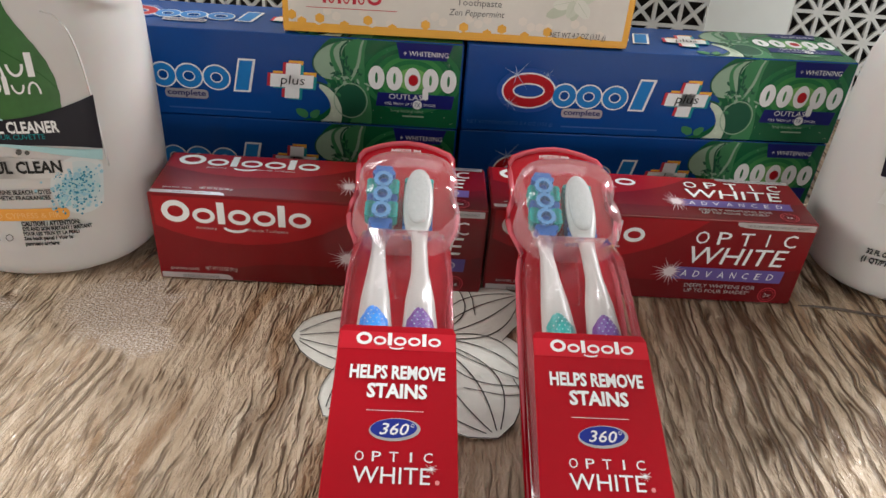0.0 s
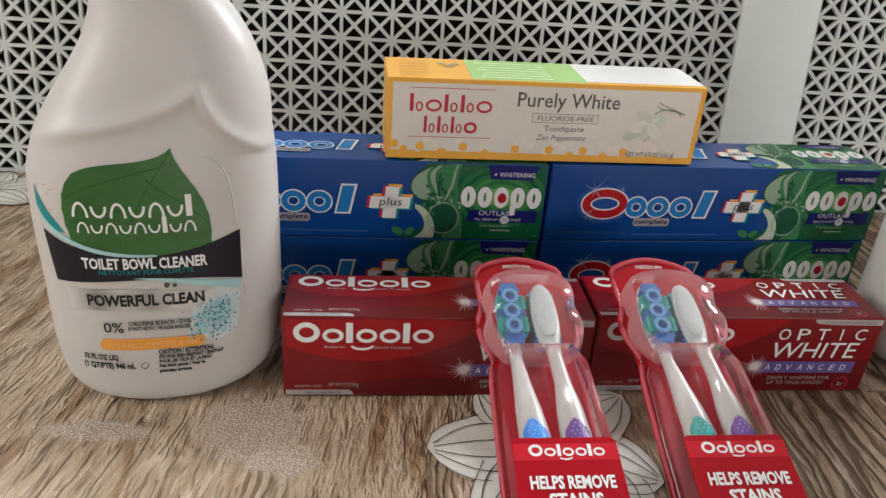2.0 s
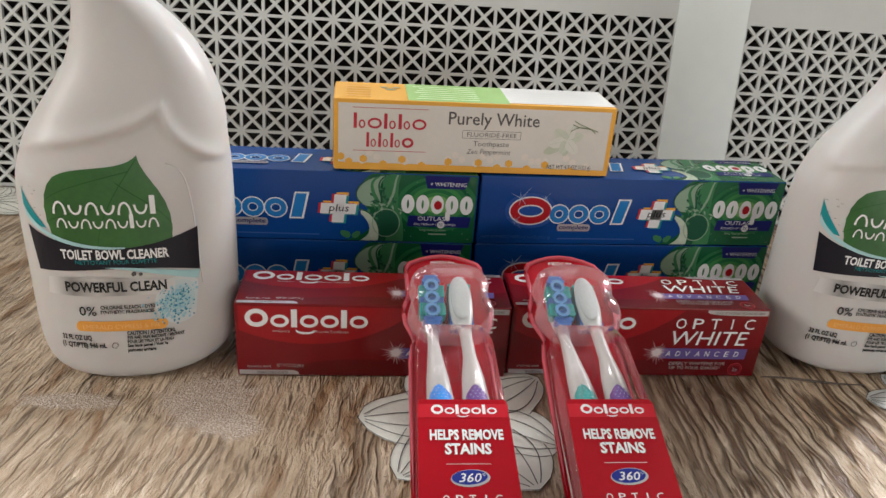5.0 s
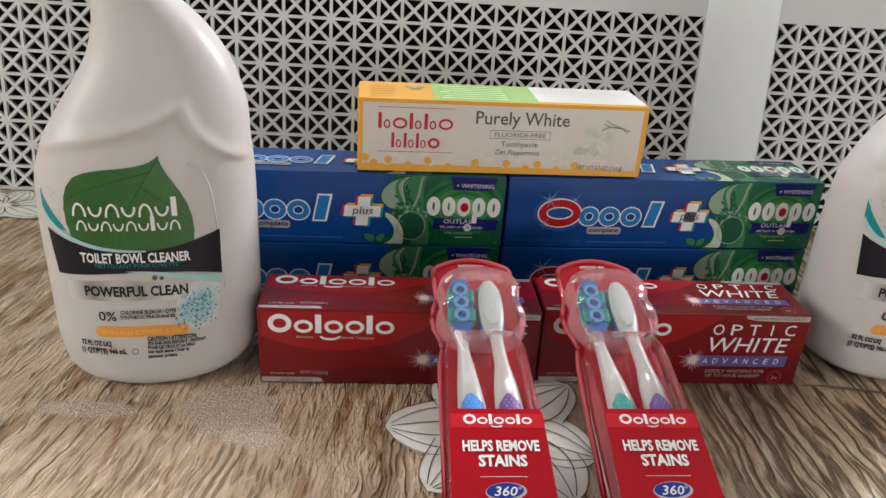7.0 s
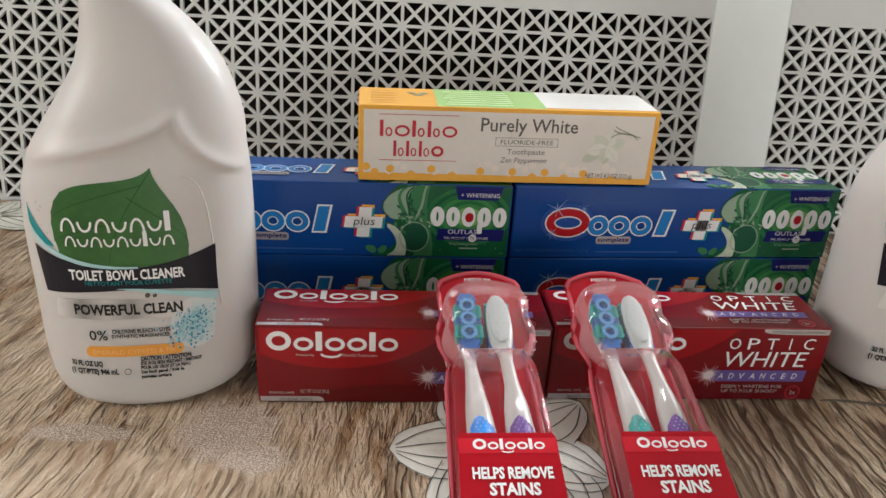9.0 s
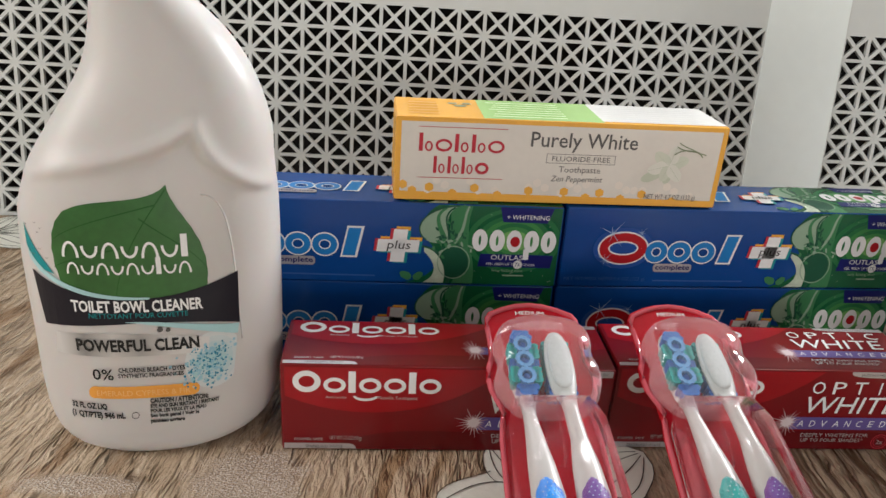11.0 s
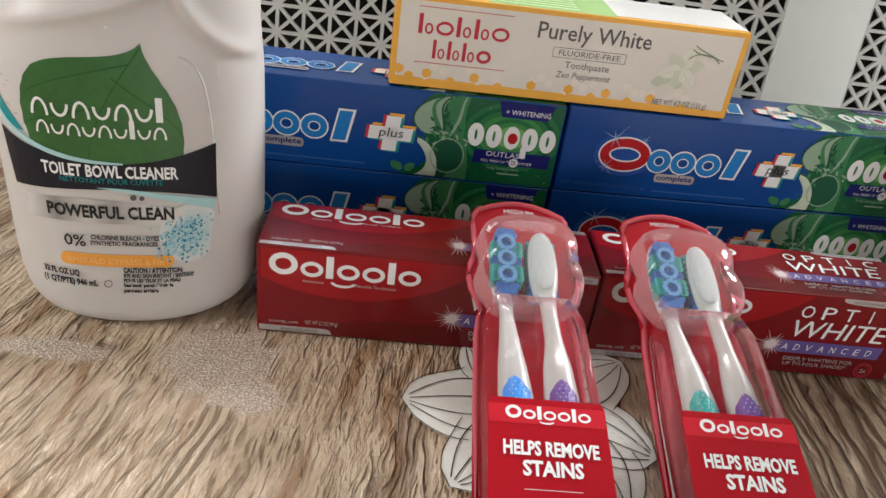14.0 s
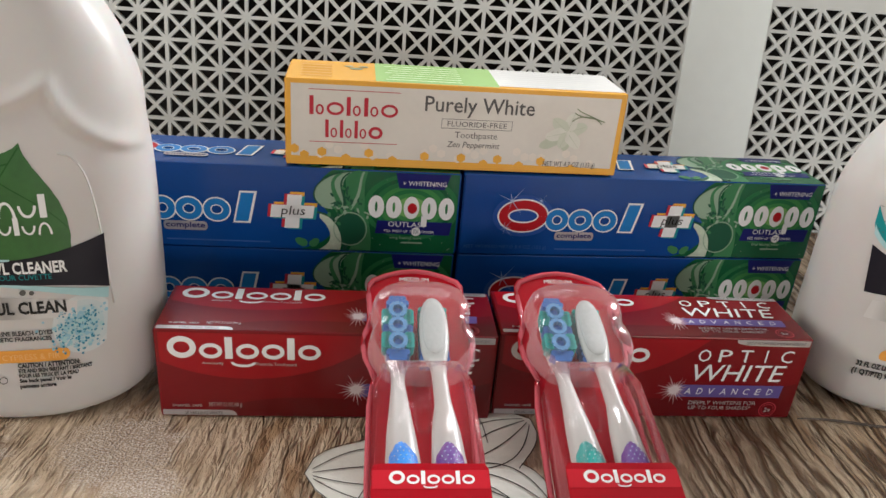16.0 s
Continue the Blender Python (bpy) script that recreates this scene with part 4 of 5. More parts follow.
def cream_art(root, W, D, H):
    f, t = front_face, top_face(H)
    part("printed_field", flat_bm([[(0.0032, 0.0058), (W - 0.0036, 0.0046), (W - 0.0036, H - 0.0030), (0.0032, H - 0.0030)]], f, 1), CREAM, root, "cream printed panel")
    part("rule", flat_bm([rect(0.0132, 0.0668, 0.0460, 0.0464)], f, 2), RED_TEXT, root)
    part("rule", flat_bm([rect(0.0135, 0.0660, 0.0146, 0.0150)], f, 2), RED_TEXT, root)
    marks("emblem", emblem("bobbo", 0.0135, 0.0668, 0.0312, 0.0424, 0.2), f, 2, RED_TEXT, root, "crimson printed mark")
    marks("emblem", emblem("bbbo", 0.0228, 0.0580, 0.0176, 0.0284), f, 2, RED_TEXT, root, "crimson printed mark")
    part("lettering", text_bm("Purely White", 0.0815, 0.1480, 0.0332, 0.0455, f, 2, None, 0.008), GREY_INK, root)
    a, b, c, d = 0.0920, 0.1352, 0.0262, 0.0322
    part("lettering_frame", flat_bm([rect(a, b, c, c + 0.0003), rect(a, b, d - 0.0003, d), rect(a, a + 0.0003, c + 0.0003, d - 0.0003), rect(b - 0.0003, b, c + 0.0003, d - 0.0003)], f, 2), GREY_INK, root)
    part("lettering", text_bm("FLUORIDE-FREE", 0.0956, 0.1320, 0.0276, 0.0308, f, 2), GREY_INK, root)
    part("lettering", text_bm("Toothpaste", 0.1005, 0.1268, 0.0193, 0.0244, f, 2), GREY_INK, root)
    part("lettering", text_bm("Zen Peppermint", 0.0962, 0.1288, 0.0134, 0.0183, f, 2, shear=0.2), GREY_INK, root)
    part("lettering", text_bm("NET WT 4.7 OZ (133 g)", 0.1572, 0.1906, 0.0038, 0.0082, f, 4), GREY_INK, root)
    for n, (cu, cv) in enumerate(((0.0108, 0.0062), (0.0212, 0.0086), (0.0355, 0.0050), (0.0492, 0.0088), (0.0635, 0.0046), (0.0830, 0.0080), (0.1055, 0.0080), (0.1195, 0.0046), (0.1282, 0.0080), (0.1420, 0.0044), (0.1555, 0.0078), (0.1755, 0.0036), (0.0050, 0.0100))):
        part("hexagon", flat_bm([hexagon(cu, cv, 0.0030)], f, 3), YELLOW, root)
    rnd = random.Random(4)
    pale = [hexagon(0.010 + i * 0.0052, 0.0072 + (i % 2) * 0.0030 + rnd.choice((0, 0.003)), 0.0028) for i in range(35) if rnd.random() < 0.55]
    marks("pale_hexagon", [[h] for h in pale], f, 1.5, PALE_HEX, root)
    # sprig of flowers and vanilla pods
    cu, cv = 0.1700, 0.0270
    for a, l, w in ((20, 0.013, 0.008), (75, 0.013, 0.008), (140, 0.013, 0.008), (195, 0.014, 0.008), (250, 0.011, 0.007), (310, 0.013, 0.008)):
        pt = [(cu + x, cv + y) for x, y in petal(a, l, w)]
        part("printed_petal", flat_bm([pt], f, 2 + a * 0.002), (PALE_SAGE if a in (20, 140, 250) else PALE_CREAM), root)
        part("printed_vein", flat_bm([[(cu + x, cv + y) for x, y in vein(a, l, 0.0, 0.0, 0.0003)]], f, 3), SAGE, root)
    part("printed_leaf", flat_bm([[(cu - 0.004 + x, cv - 0.004 + y) for x, y in petal(205, 0.014, 0.007)], [(cu + x, cv - 0.003 + y) for x, y in petal(265, 0.009, 0.006)]], f, 2.2), SAGE, root)
    for p in (((0.172, 0.034), (0.178, 0.040), (0.186, 0.036), (0.1925, 0.0345)), ((0.1740, 0.042), (0.179, 0.038), (0.186, 0.0385), (0.1905, 0.0330)), ((0.173, 0.0395), (0.177, 0.0365), (0.182, 0.037), (0.188, 0.036))):
        part("printed_pod", flat_bm([stroke(bez(*p), 0.0007)], f, 4), SAGE_DARK, root)
    # top: yellow, green and white fields
    part("top_field", flat_bm([rect(0.0520, 0.1255, 0.0008, D - 0.0008)], t, 1), LIME, root, "lime green printed field")
    part("top_field", flat_bm([rect(0.1255, W - 0.0008, 0.0040, D - 0.0008)], t, 1), PAPER, root, "white printed field")
    for n in range(7):
        part("small_print", flat_bm([rect(0.058 + 0.002 * (n % 3), 0.104, 0.006 + n * 0.0058, 0.0072 + n * 0.0058)], t, 2), ink("pale_lime_ink", (0.62, 0.76, 0.45)), root)
        part("small_print", flat_bm([rect(0.130, 0.192 - 0.004 * (n % 2), 0.008 + n * 0.0055, 0.0088 + n * 0.0055)], t, 2), ink("light_grey_ink", (0.62, 0.62, 0.60)), root)
        if n < 5:
            part("small_print", flat_bm([rect(0.008, 0.026, 0.008 + n * 0.007, 0.0092 + n * 0.007)], t, 2), ink("amber_ink", (0.62, 0.30, 0.04)), root)
    part("printed_mark", flat_bm([ellipse(0.0405, 0.030, 0.0042, 0.0024), ellipse(0.036, 0.036, 0.003, 0.0018), ellipse(0.045, 0.036, 0.003, 0.0018)], t, 2), SAGE_DARK, root)


cream_art(cream_box, BW, BD, BH)
# ---- bottles ----
STATIONS = ((0.0, -0.040, 0.042, 0.0375), (0.004, -0.0500, 0.0525, 0.0405), (0.012, -0.0560, 0.0605, 0.0415), (0.03, -0.0588, 0.0655, 0.0418), (0.06, -0.0592, 0.0668, 0.0415), (0.128, -0.0580, 0.0668, 0.0400), (0.153, -0.0500, 0.0652, 0.0375),
            (0.169, -0.0405, 0.0646, 0.0350), (0.186, -0.0290, 0.0604, 0.0320), (0.200, -0.0210, 0.0546, 0.0290), (0.215, -0.0165, 0.0446, 0.0255), (0.229, -0.0145, 0.0304, 0.0220), (0.240, -0.0140, 0.0170, 0.0180), (0.252, -0.0140, 0.0145, 0.0150))


def section(z):
    zs = [s[0] for s in STATIONS]
    z = min(max(z, 0.0), zs[-1])
    i = max(k for k in range(len(zs)) if zs[k] <= z)
    i = min(i, len(zs) - 2)
    t = (z - zs[i]) / (zs[i + 1] - zs[i])
    out = []
    for c in (1, 2, 3):
        p = [STATIONS[min(max(j, 0), len(zs) - 1)][c] for j in (i - 1, i, i + 1, i + 2)]
        q = [zs[min(max(j, 0), len(zs) - 1)] for j in (i - 1, i, i + 1, i + 2)]
        h = q[2] - q[1]
        m1 = (p[2] - p[0]) / (q[2] - q[0] or 1) * h
        m2 = (p[3] - p[1]) / (q[3] - q[1] or 1) * h
        out.append((2 * t ** 3 - 3 * t ** 2 + 1) * p[1] + (t ** 3 - 2 * t ** 2 + t) * m1 + (-2 * t ** 3 + 3 * t ** 2) * p[2] + (t ** 3 - t ** 2) * m2)
    return out


POWER = 2.5


def bottle_face(u, v, k):
    a, b, d = section(v)
    c, h = (a + b) / 2, (b - a) / 2
    t = min(0.999, abs((u - c) / h))
    return Vector((u, -d * (1 - t ** POWER) ** (1 / POWER) - 0.00018 - 0.00012 * k, v))


RIDGE = bez((-0.0570, 0.1490), (-0.024, 0.1600), (0.014, 0.1620), (0.0286, 0.1768), 18) + bez((0.0298, 0.1768), (0.0325, 0.1650), (0.0415, 0.1515), (0.0650, 0.1440), 18)


def shoulder_relief(u, v):
    """Height of the rounded lip round the label panel: steep towards the panel, running out softly above."""
    best, where, n = 1.0, 0, len(RIDGE) - 1
    for i in range(n):
        (x0, y0), (x1, y1) = RIDGE[i], RIDGE[i + 1]
        dx, dy = x1 - x0, y1 - y0
        t = min(1.0, max(0.0, ((u - x0) * dx + (v - y0) * dy) / (dx * dx + dy * dy)))
        d = math.hypot(u - x0 - t * dx, v - y0 - t * dy)
        if d < best:
            best, where = d, i + t
            above = (v - y0) * dx - (u - x0) * dy > 0
    left = where < 18.5
    k = where / 18 if left else (where - 18.5) / 18
    if left:
        amount, inner, outer = 0.0019 + 0.0019 * k, 0.0045 - 0.0020 * k, 0.0060 - 0.0025 * k
    else:
        amount, inner, outer = 0.0042 - 0.0018 * k * k, 0.0030, 0.0040
    if above:
        return amount * (0.40 * math.exp(-best / 0.018) + 0.60 * math.exp(-(best / outer) ** 2))
    return amount * math.exp(-(best / inner) ** 2)


def bottle_bm():
    bm = bmesh.new()
    n, rings = 168, []
    zs = [0.0, 0.0012, 0.0025] + [0.252 * i / 170 for i in range(3, 171)]
    for z in zs:
        a, b, d = section(z)
        c, h = (a + b) / 2, (b - a) / 2
        rr = []
        for i in range(n):
            th = 2 * math.pi * i / n
            cs, sn = math.cos(th), math.sin(th)
            x, y = h * math.copysign(abs(cs) ** (2 / POWER), cs), d * math.copysign(abs(sn) ** (2 / POWER), sn)
            if y < 0 and 0.125 < z < 0.235:
                push = shoulder_relief(c + x, z) * min(1.0, -y / d * 2.2)
                r = math.hypot(x / h, y / d * 1.6)
                x, y = x + push * 0.35 * x / h / r, y - push * min(1.0, -y / d * 1.6)
            rr.append(bm.verts.new((c + x, y, z)))
        rings.append(rr)
    for r0, r1 in zip(rings, rings[1:]):
        for i in range(n):
            bm.faces.new((r0[i], r0[(i + 1) % n], r1[(i + 1) % n], r1[i]))
    bm.faces.new(rings[0][::-1])
    bm.faces.new(rings[-1])
    return bm


def tube_bm(pts, radii, n=10):
    bm = bmesh.new()
    rings = []
    for i, p in enumerate(pts):
        d = (Vector(pts[min(i + 1, len(pts) - 1)]) - Vector(pts[max(i - 1, 0)])).normalized()
        s = d.cross(Vector((0, 1, 0))).normalized()
        t = d.cross(s)
        rings.append([bm.verts.new(Vector(p) + radii[i] * (s * math.cos(2 * math.pi * k / n) + t * math.sin(2 * math.pi * k / n))) for k in range(n)])
    for r0, r1 in zip(rings, rings[1:]):
        for k in range(n):
            bm.faces.new((r0[k], r0[(k + 1) % n], r1[(k + 1) % n], r1[k]))
    bm.faces.new(rings[0][::-1])
    bm.faces.new(rings[-1])
    bmesh.ops.recalc_face_normals(bm, faces=bm.faces[:])
    return bm


part("fold", tube_bm(fold_line, [0.0004 + 0.0005 * math.sin(math.pi * i / 16) for i in range(17)], 6), FOLD, cloth, "dark pinched fold of the vinyl", True)


def P(x, y):
    """Label sheet to bottle face: sheet units of about a sixth of a millimetre."""
    x -= 50 * max(0.0, (y - 430) / 310)
    return ((x - 380) / 6700, 0.1505 - (y - 30) / 5911 + 0.0028 * math.sin(math.pi * (y - 30) / 730))


def sheet(pts):
    return [P(*p) for p in pts]


def cleaner_bottle(m, label):
    root = thing("cleaner_bottle", m, label, "bottle", "white cleaner bottles")
    part("body", bottle_bm(), PLASTIC, root, "", True)
    border = bez((0.0310, 0.1450), (0.0430, 0.1420), (0.0440, 0.1300), (0.0462, 0.0650), 16)
    part("label_edge", tube_bm([bottle_face(u, v, -2) for u, v in border], [0.0005] * 17, 6), PLASTIC, root, "", True)
    cap = bmesh.new()
    bmesh.ops.create_cone(cap, cap_ends=True, segments=36, radius1=0.0172, radius2=0.0165, depth=0.030, matrix=Matrix.Translation((0.0002, 0, 0.268)))
    bmesh.ops.bevel(cap, geom=[e for e in cap.edges if e.calc_face_angle(0) > 1.0], offset=0.0012, segments=2, affect="EDGES")
    part("cap", cap, PLASTIC, root, "", True)
    S = 0.004
    f = bottle_face

    def put(name, outs, lay, m, lab=""):
        return part(name, flat_bm([sheet(o) for o in outs], f, lay, S), m, root, lab)

    def write(words, x0, x1, y0, y1, m, lay=6, bold=0.0):
        a, b = P(x0, y1), P(x1, y0)
        return part("lettering", text_bm(words, a[0], b[0], a[1], b[1], f, lay, 0.006, bold), m, root)
    leaf = bez((494, 30), (502, 110), (598, 160), (606, 290)) + bez((606, 290), (608, 340), (600, 360), (590, 385), 6)[1:] + [(150, 385)] + bez((150, 385), (100, 280), (100, 170), (165, 115))[1:] + bez((165, 115), (250, 60), (430, 98), (494, 30))[1:]
    leaf_edge = []
    for i, p in enumerate(leaf[:-1]):
        tooth = 1.0 + 0.012 * (i % 2) if 1 < i < 40 else 1.0
        leaf_edge += [(385 + (p[0] - 385) * 0.94 * tooth, p[1])]
    put("leaf_print", [leaf_edge], 1, LEAF, "dark green printed leaf")
    for a, b2, c, d in (((484, 44), (425, 130), (340, 230), (310, 370)), ((452, 90), (330, 120), (200, 150), (140, 200)), ((400, 130), (470, 190), (560, 230), (595, 300)), ((345, 220), (260, 240), (170, 260), (128, 290))):
        put("leaf_vein", [stroke(bez(a, b2, c, d), 5, 2)], 1.6, LEAF_DARK)
    put("teal_print", [[(40, 172)] + bez((40, 172), (60, 240), (95, 270), (125, 312), 8)[1:] + bez((125, 312), (80, 310), (45, 280), (40, 240), 6)[1:]], 2, TEAL, "teal printed swoosh")
    put("dark_band", [[(50, 312)] + bez((50, 312), (140, 370), (300, 385), (400, 382), 10)[1:] + bez((400, 382), (500, 378), (600, 350), (687, 320), 8)[1:] + [(694, 490)] + bez((694, 490), (560, 455), (380, 450), (76, 480), 12)[1:]], 3, CHAR, "charcoal printed band")
    put("aqua_swoosh", [bez((42, 238), (70, 320), (200, 375), (410, 378), 14) + bez((410, 384), (200, 392), (90, 340), (46, 275), 14)], 4, AQUA, "aqua printed swoosh")
    put("aqua_swoosh", [bez((330, 455), (450, 452), (600, 480), (692, 492), 12) + bez((692, 525), (600, 500), (450, 468), (330, 456), 12)], 4, AQUA)
    for g in emblem("ttttttl", 160, 548, 228, 300):
        put("emblem", [[(x, 480 - y) for x, y in o] for o in g], 5, WHITE_INK)
    for g in emblem("ttttttltt", 168, 552, 308, 362):
        put("emblem", [[(x, 612 - y) for x, y in o] for o in g], 5, WHITE_INK)
    write("TOILET BOWL CLEANER", 166, 572, 386, 424, WHITE_INK, 6, 0.03)
    write("NETTOYANT POUR CUVETTE", 219, 524, 426, 442, TEAL)
    put("silver_band", [[(112, 500)] + bez((112, 500), (280, 484), (440, 494), (600, 520), 8)[1:] + [(600, 566), (112, 566)]], 2, BAND_FOIL, "silver printed band with white to grey tones")
    for n, (rx, ry) in enumerate(((96, 92), (80, 76), (62, 58), (42, 38))):
        put("aqua_wash", [[(min(x, 692), y) for x, y in ellipse(622, 596, rx, ry, 30, tilt=0.5)]], 1.2 + 0.25 * n, WASH[n], "pale aqua printed wash")
    write("POWERFUL CLEAN", 182, 565, 510, 550, BLACK_INK, 6, 0.035)
    write("0%", 236, 298, 605, 641, BLACK_INK, 6, 0.012)
    write("CHLORINE BLEACH - DYES", 317, 527, 601, 616, BLACK_INK, 6, 0.03)
    write("SYNTHETIC FRAGRANCES", 317, 525, 620, 634, BLACK_INK, 6, 0.03)
    put("orange_bar", [rounded(222, 582, 664, 704, 19)], 2, ORANGE, "orange printed bar")
    write("EMERALD CYPRESS & FIR", 250, 550, 676, 694, ink("pale_orange_ink", (0.86, 0.50, 0.20)))
    write("32 FL OZ LIQ", 167, 282, 719, 743, BLACK_INK, 6, 0.045)
    write("(1 QT/PTE) 946 mL", 167, 342, 748, 776, BLACK_INK, 6, 0.045)
    put("seal", ring(377, 761, 13, 12, 2.4), 3, GREY_INK)
    write("CAUTION / ATTENTION:", 424, 612, 704, 721, BLACK_INK, 6, 0.045)
    write("EYE AND SKIN IRRITANT / IRRITANT", 426, 650, 723, 737, BLACK_INK, 6, 0.045)
    write("POUR LES YEUX ET LA PEAU", 427, 608, 740, 753, BLACK_INK, 6, 0.045)
    write("See back panel / Voir le", 428, 586, 756, 773, BLACK_INK, 6, 0.045)
    write("panneau arriere", 430, 540, 775, 792, BLACK_INK, 6, 0.045)
    rnd = random.Random(11)
    for name, cnt, m, r0, r1 in (("speckle_print", 150, SPECK, 1.5, 4.2), ("speckle_print", 130, SKYBLUE, 2.0, 6.5), ("speckle_print", 50, AQUA, 2.5, 8.0)):
        dots = []
        for _ in range(cnt):
            x, y = rnd.gauss(600, 42), rnd.gauss(610, 42)
            if 480 < x < 688 and 540 < y < 690:
                r = rnd.uniform(r0, r1)
                dots.append(ellipse(x, y, r, r, 7))
        part(name, flat_bm([sheet(o) for o in dots], f, 2.5 if m is not SPECK else 3.2), m, root, "blue printed speckle pattern")["kind"] = "stuff"
    bub = [ring(rnd.uniform(45, 110), rnd.uniform(150, 270), 4, 4, 1.2)[0] for _ in range(9)] + [ellipse(440, 482, 10, 9, 12), ellipse(466, 484, 8, 7, 12)]
    for o in bub:
        put("bubble", [o], 4.5, GREY_INK)
    return root


first = cleaner_bottle(pose(-0.2097, 0.3960, 0.0, 0, 0, 11.0), "white plastic cleaner bottle with green leaf label on the cloth")
tagged(copy_thing(first, pose(0.3010, 0.4320, 0.0, 0, 0, -3.0)), "white plastic cleaner bottle with green leaf label beside red carton")

# ---- toothbrush packs ----
PC = -0.0012


def pack_outline(scale=1.0, v_max=0.2265):
    """Half outline up one side, round the head and down the other."""
    half = [(0.0255, 0.0), (0.0258, 0.05), (0.0255, 0.10), (0.0250, 0.138), (0.0235, 0.149), (0.0225, 0.1535), (0.0245, 0.159), (0.0275, 0.166), (0.0285, 0.173), (0.0278, 0.181), (0.0258, 0.187), (0.0256, 0.197), (0.0262, 0.208), (0.0258, 0.2145), (0.0235, 0.2185), (0.016, 0.2225), (0.008, 0.2252), (0.0, 0.2262)]
    pts = half + [(-u, v) for u, v in half[::-1][1:]]
    return [(PC - 0.0012 + u * scale, v) for u, v in pts]


def prism_bm(outline, w0, w1, bevel=0.0):
    bm = bmesh.new()
    lo = [bm.verts.new((u, v, w0)) for u, v in outline]
    hi = [bm.verts.new((u, v, w1)) for u, v in outline]
    n = len(outline)
    for i in range(n):
        bm.faces.new((lo[i], lo[(i + 1) % n], hi[(i + 1) % n], hi[i]))
    top = bm.faces.new(hi)
    bm.faces.new(lo[::-1])
    bmesh.ops.recalc_face_normals(bm, faces=bm.faces[:])
    if bevel:
        bmesh.ops.bevel(bm, geom=[e for e in top.edges], offset=bevel, segments=3, affect="EDGES")
    return bm


BUBBLE_HALF = ((0.0, 0.1478), (0.0110, 0.1482), (0.0175, 0.1500), (0.0215, 0.1545), (0.0256, 0.1605), (0.0270, 0.1680), (0.0256, 0.1745), (0.0240, 0.1785), (0.0246, 0.1830), (0.0256, 0.1890), (0.0248, 0.1955), (0.0212, 0.2015), (0.0150, 0.2050), (0.0075, 0.2066), (0.0, 0.2070))


def dome_bm(first, last):
    """The clear bubble with two lobes over the brush heads, from one ring of its rise to another."""
    bm = bmesh.new()
    cu, cv = PC + 0.0006, 0.1765
    loop = [(u, v - cv) for u, v in BUBBLE_HALF] + [(-u, v - cv) for u, v in BUBBLE_HALF[::-1][1:-1]]
    k = len(loop)
    fine = []
    for i in range(k):
        p = [loop[(i + j) % k] for j in (-1, 0, 1, 2)]
        for t in (0.0, 0.333, 0.667):
            fine.append([0.5 * (2 * p[1][c] + (p[2][c] - p[0][c]) * t + (2 * p[0][c] - 5 * p[1][c] + 4 * p[2][c] - p[3][c]) * t * t + (3 * p[1][c] - p[0][c] - 3 * p[2][c] + p[3][c]) * t ** 3) for c in (0, 1)])
    n = len(fine)
    rings = []
    for f, w in ((1.0, 0.0020), (0.985, 0.0075), (0.955, 0.0125), (0.89, 0.0160), (0.77, 0.0182), (0.57, 0.0194), (0.3, 0.0199))[first:last]:
        rings.append([bm.verts.new((cu + u * f, cv + v * f, w)) for u, v in fine])
    for r0, r1 in zip(rings, rings[1:]):
        for i in range(n):
            bm.faces.new((r0[i], r0[(i + 1) % n], r1[(i + 1) % n], r1[i]))
    if last == 7:
        bm.faces.new(rings[-1])
    return bm


def loft_bm(stations, n=16):
    """A rounded bar along v: stations of (u, v, w, half width, half thickness)."""
    bm = bmesh.new()
    rings = []
    for u, v, w, a, b in stations:
        rings.append([bm.verts.new((u + a * math.cos(2 * math.pi * k / n), v, w + b * math.sin(2 * math.pi * k / n))) for k in range(n)])
    for r0, r1 in zip(rings, rings[1:]):
        for k in range(n):
            bm.faces.new((r0[k], r0[(k + 1) % n], r1[(k + 1) % n], r1[k]))
    bm.faces.new(rings[0][::-1])
    bm.faces.new(rings[-1])
    bmesh.ops.recalc_face_normals(bm, faces=bm.faces[:])
    return bm


def head_stations(cu, v0, v1, half, w, th, n=12):
    out = []
    for i in range(n + 1):
        t = (1 - math.cos(math.pi * i / n)) / 2
        r = math.sqrt(max(0.0, 1 - (2 * t - 1) ** 2)) ** 0.7
        out.append((cu, v0 + (v1 - v0) * t, w, max(0.0006, half * r), max(0.0006, th * (0.5 + 0.5 * r))))
    return out


def tufts_bm(cells, w0, w1, r):
    bm = bmesh.new()
    for u, v in cells:
        bmesh.ops.create_cone(bm, cap_ends=True, segments=8, radius1=r, radius2=r * 1.12, depth=w1 - w0, matrix=Matrix.Translation((u, v, (w0 + w1) / 2)))
    return bm


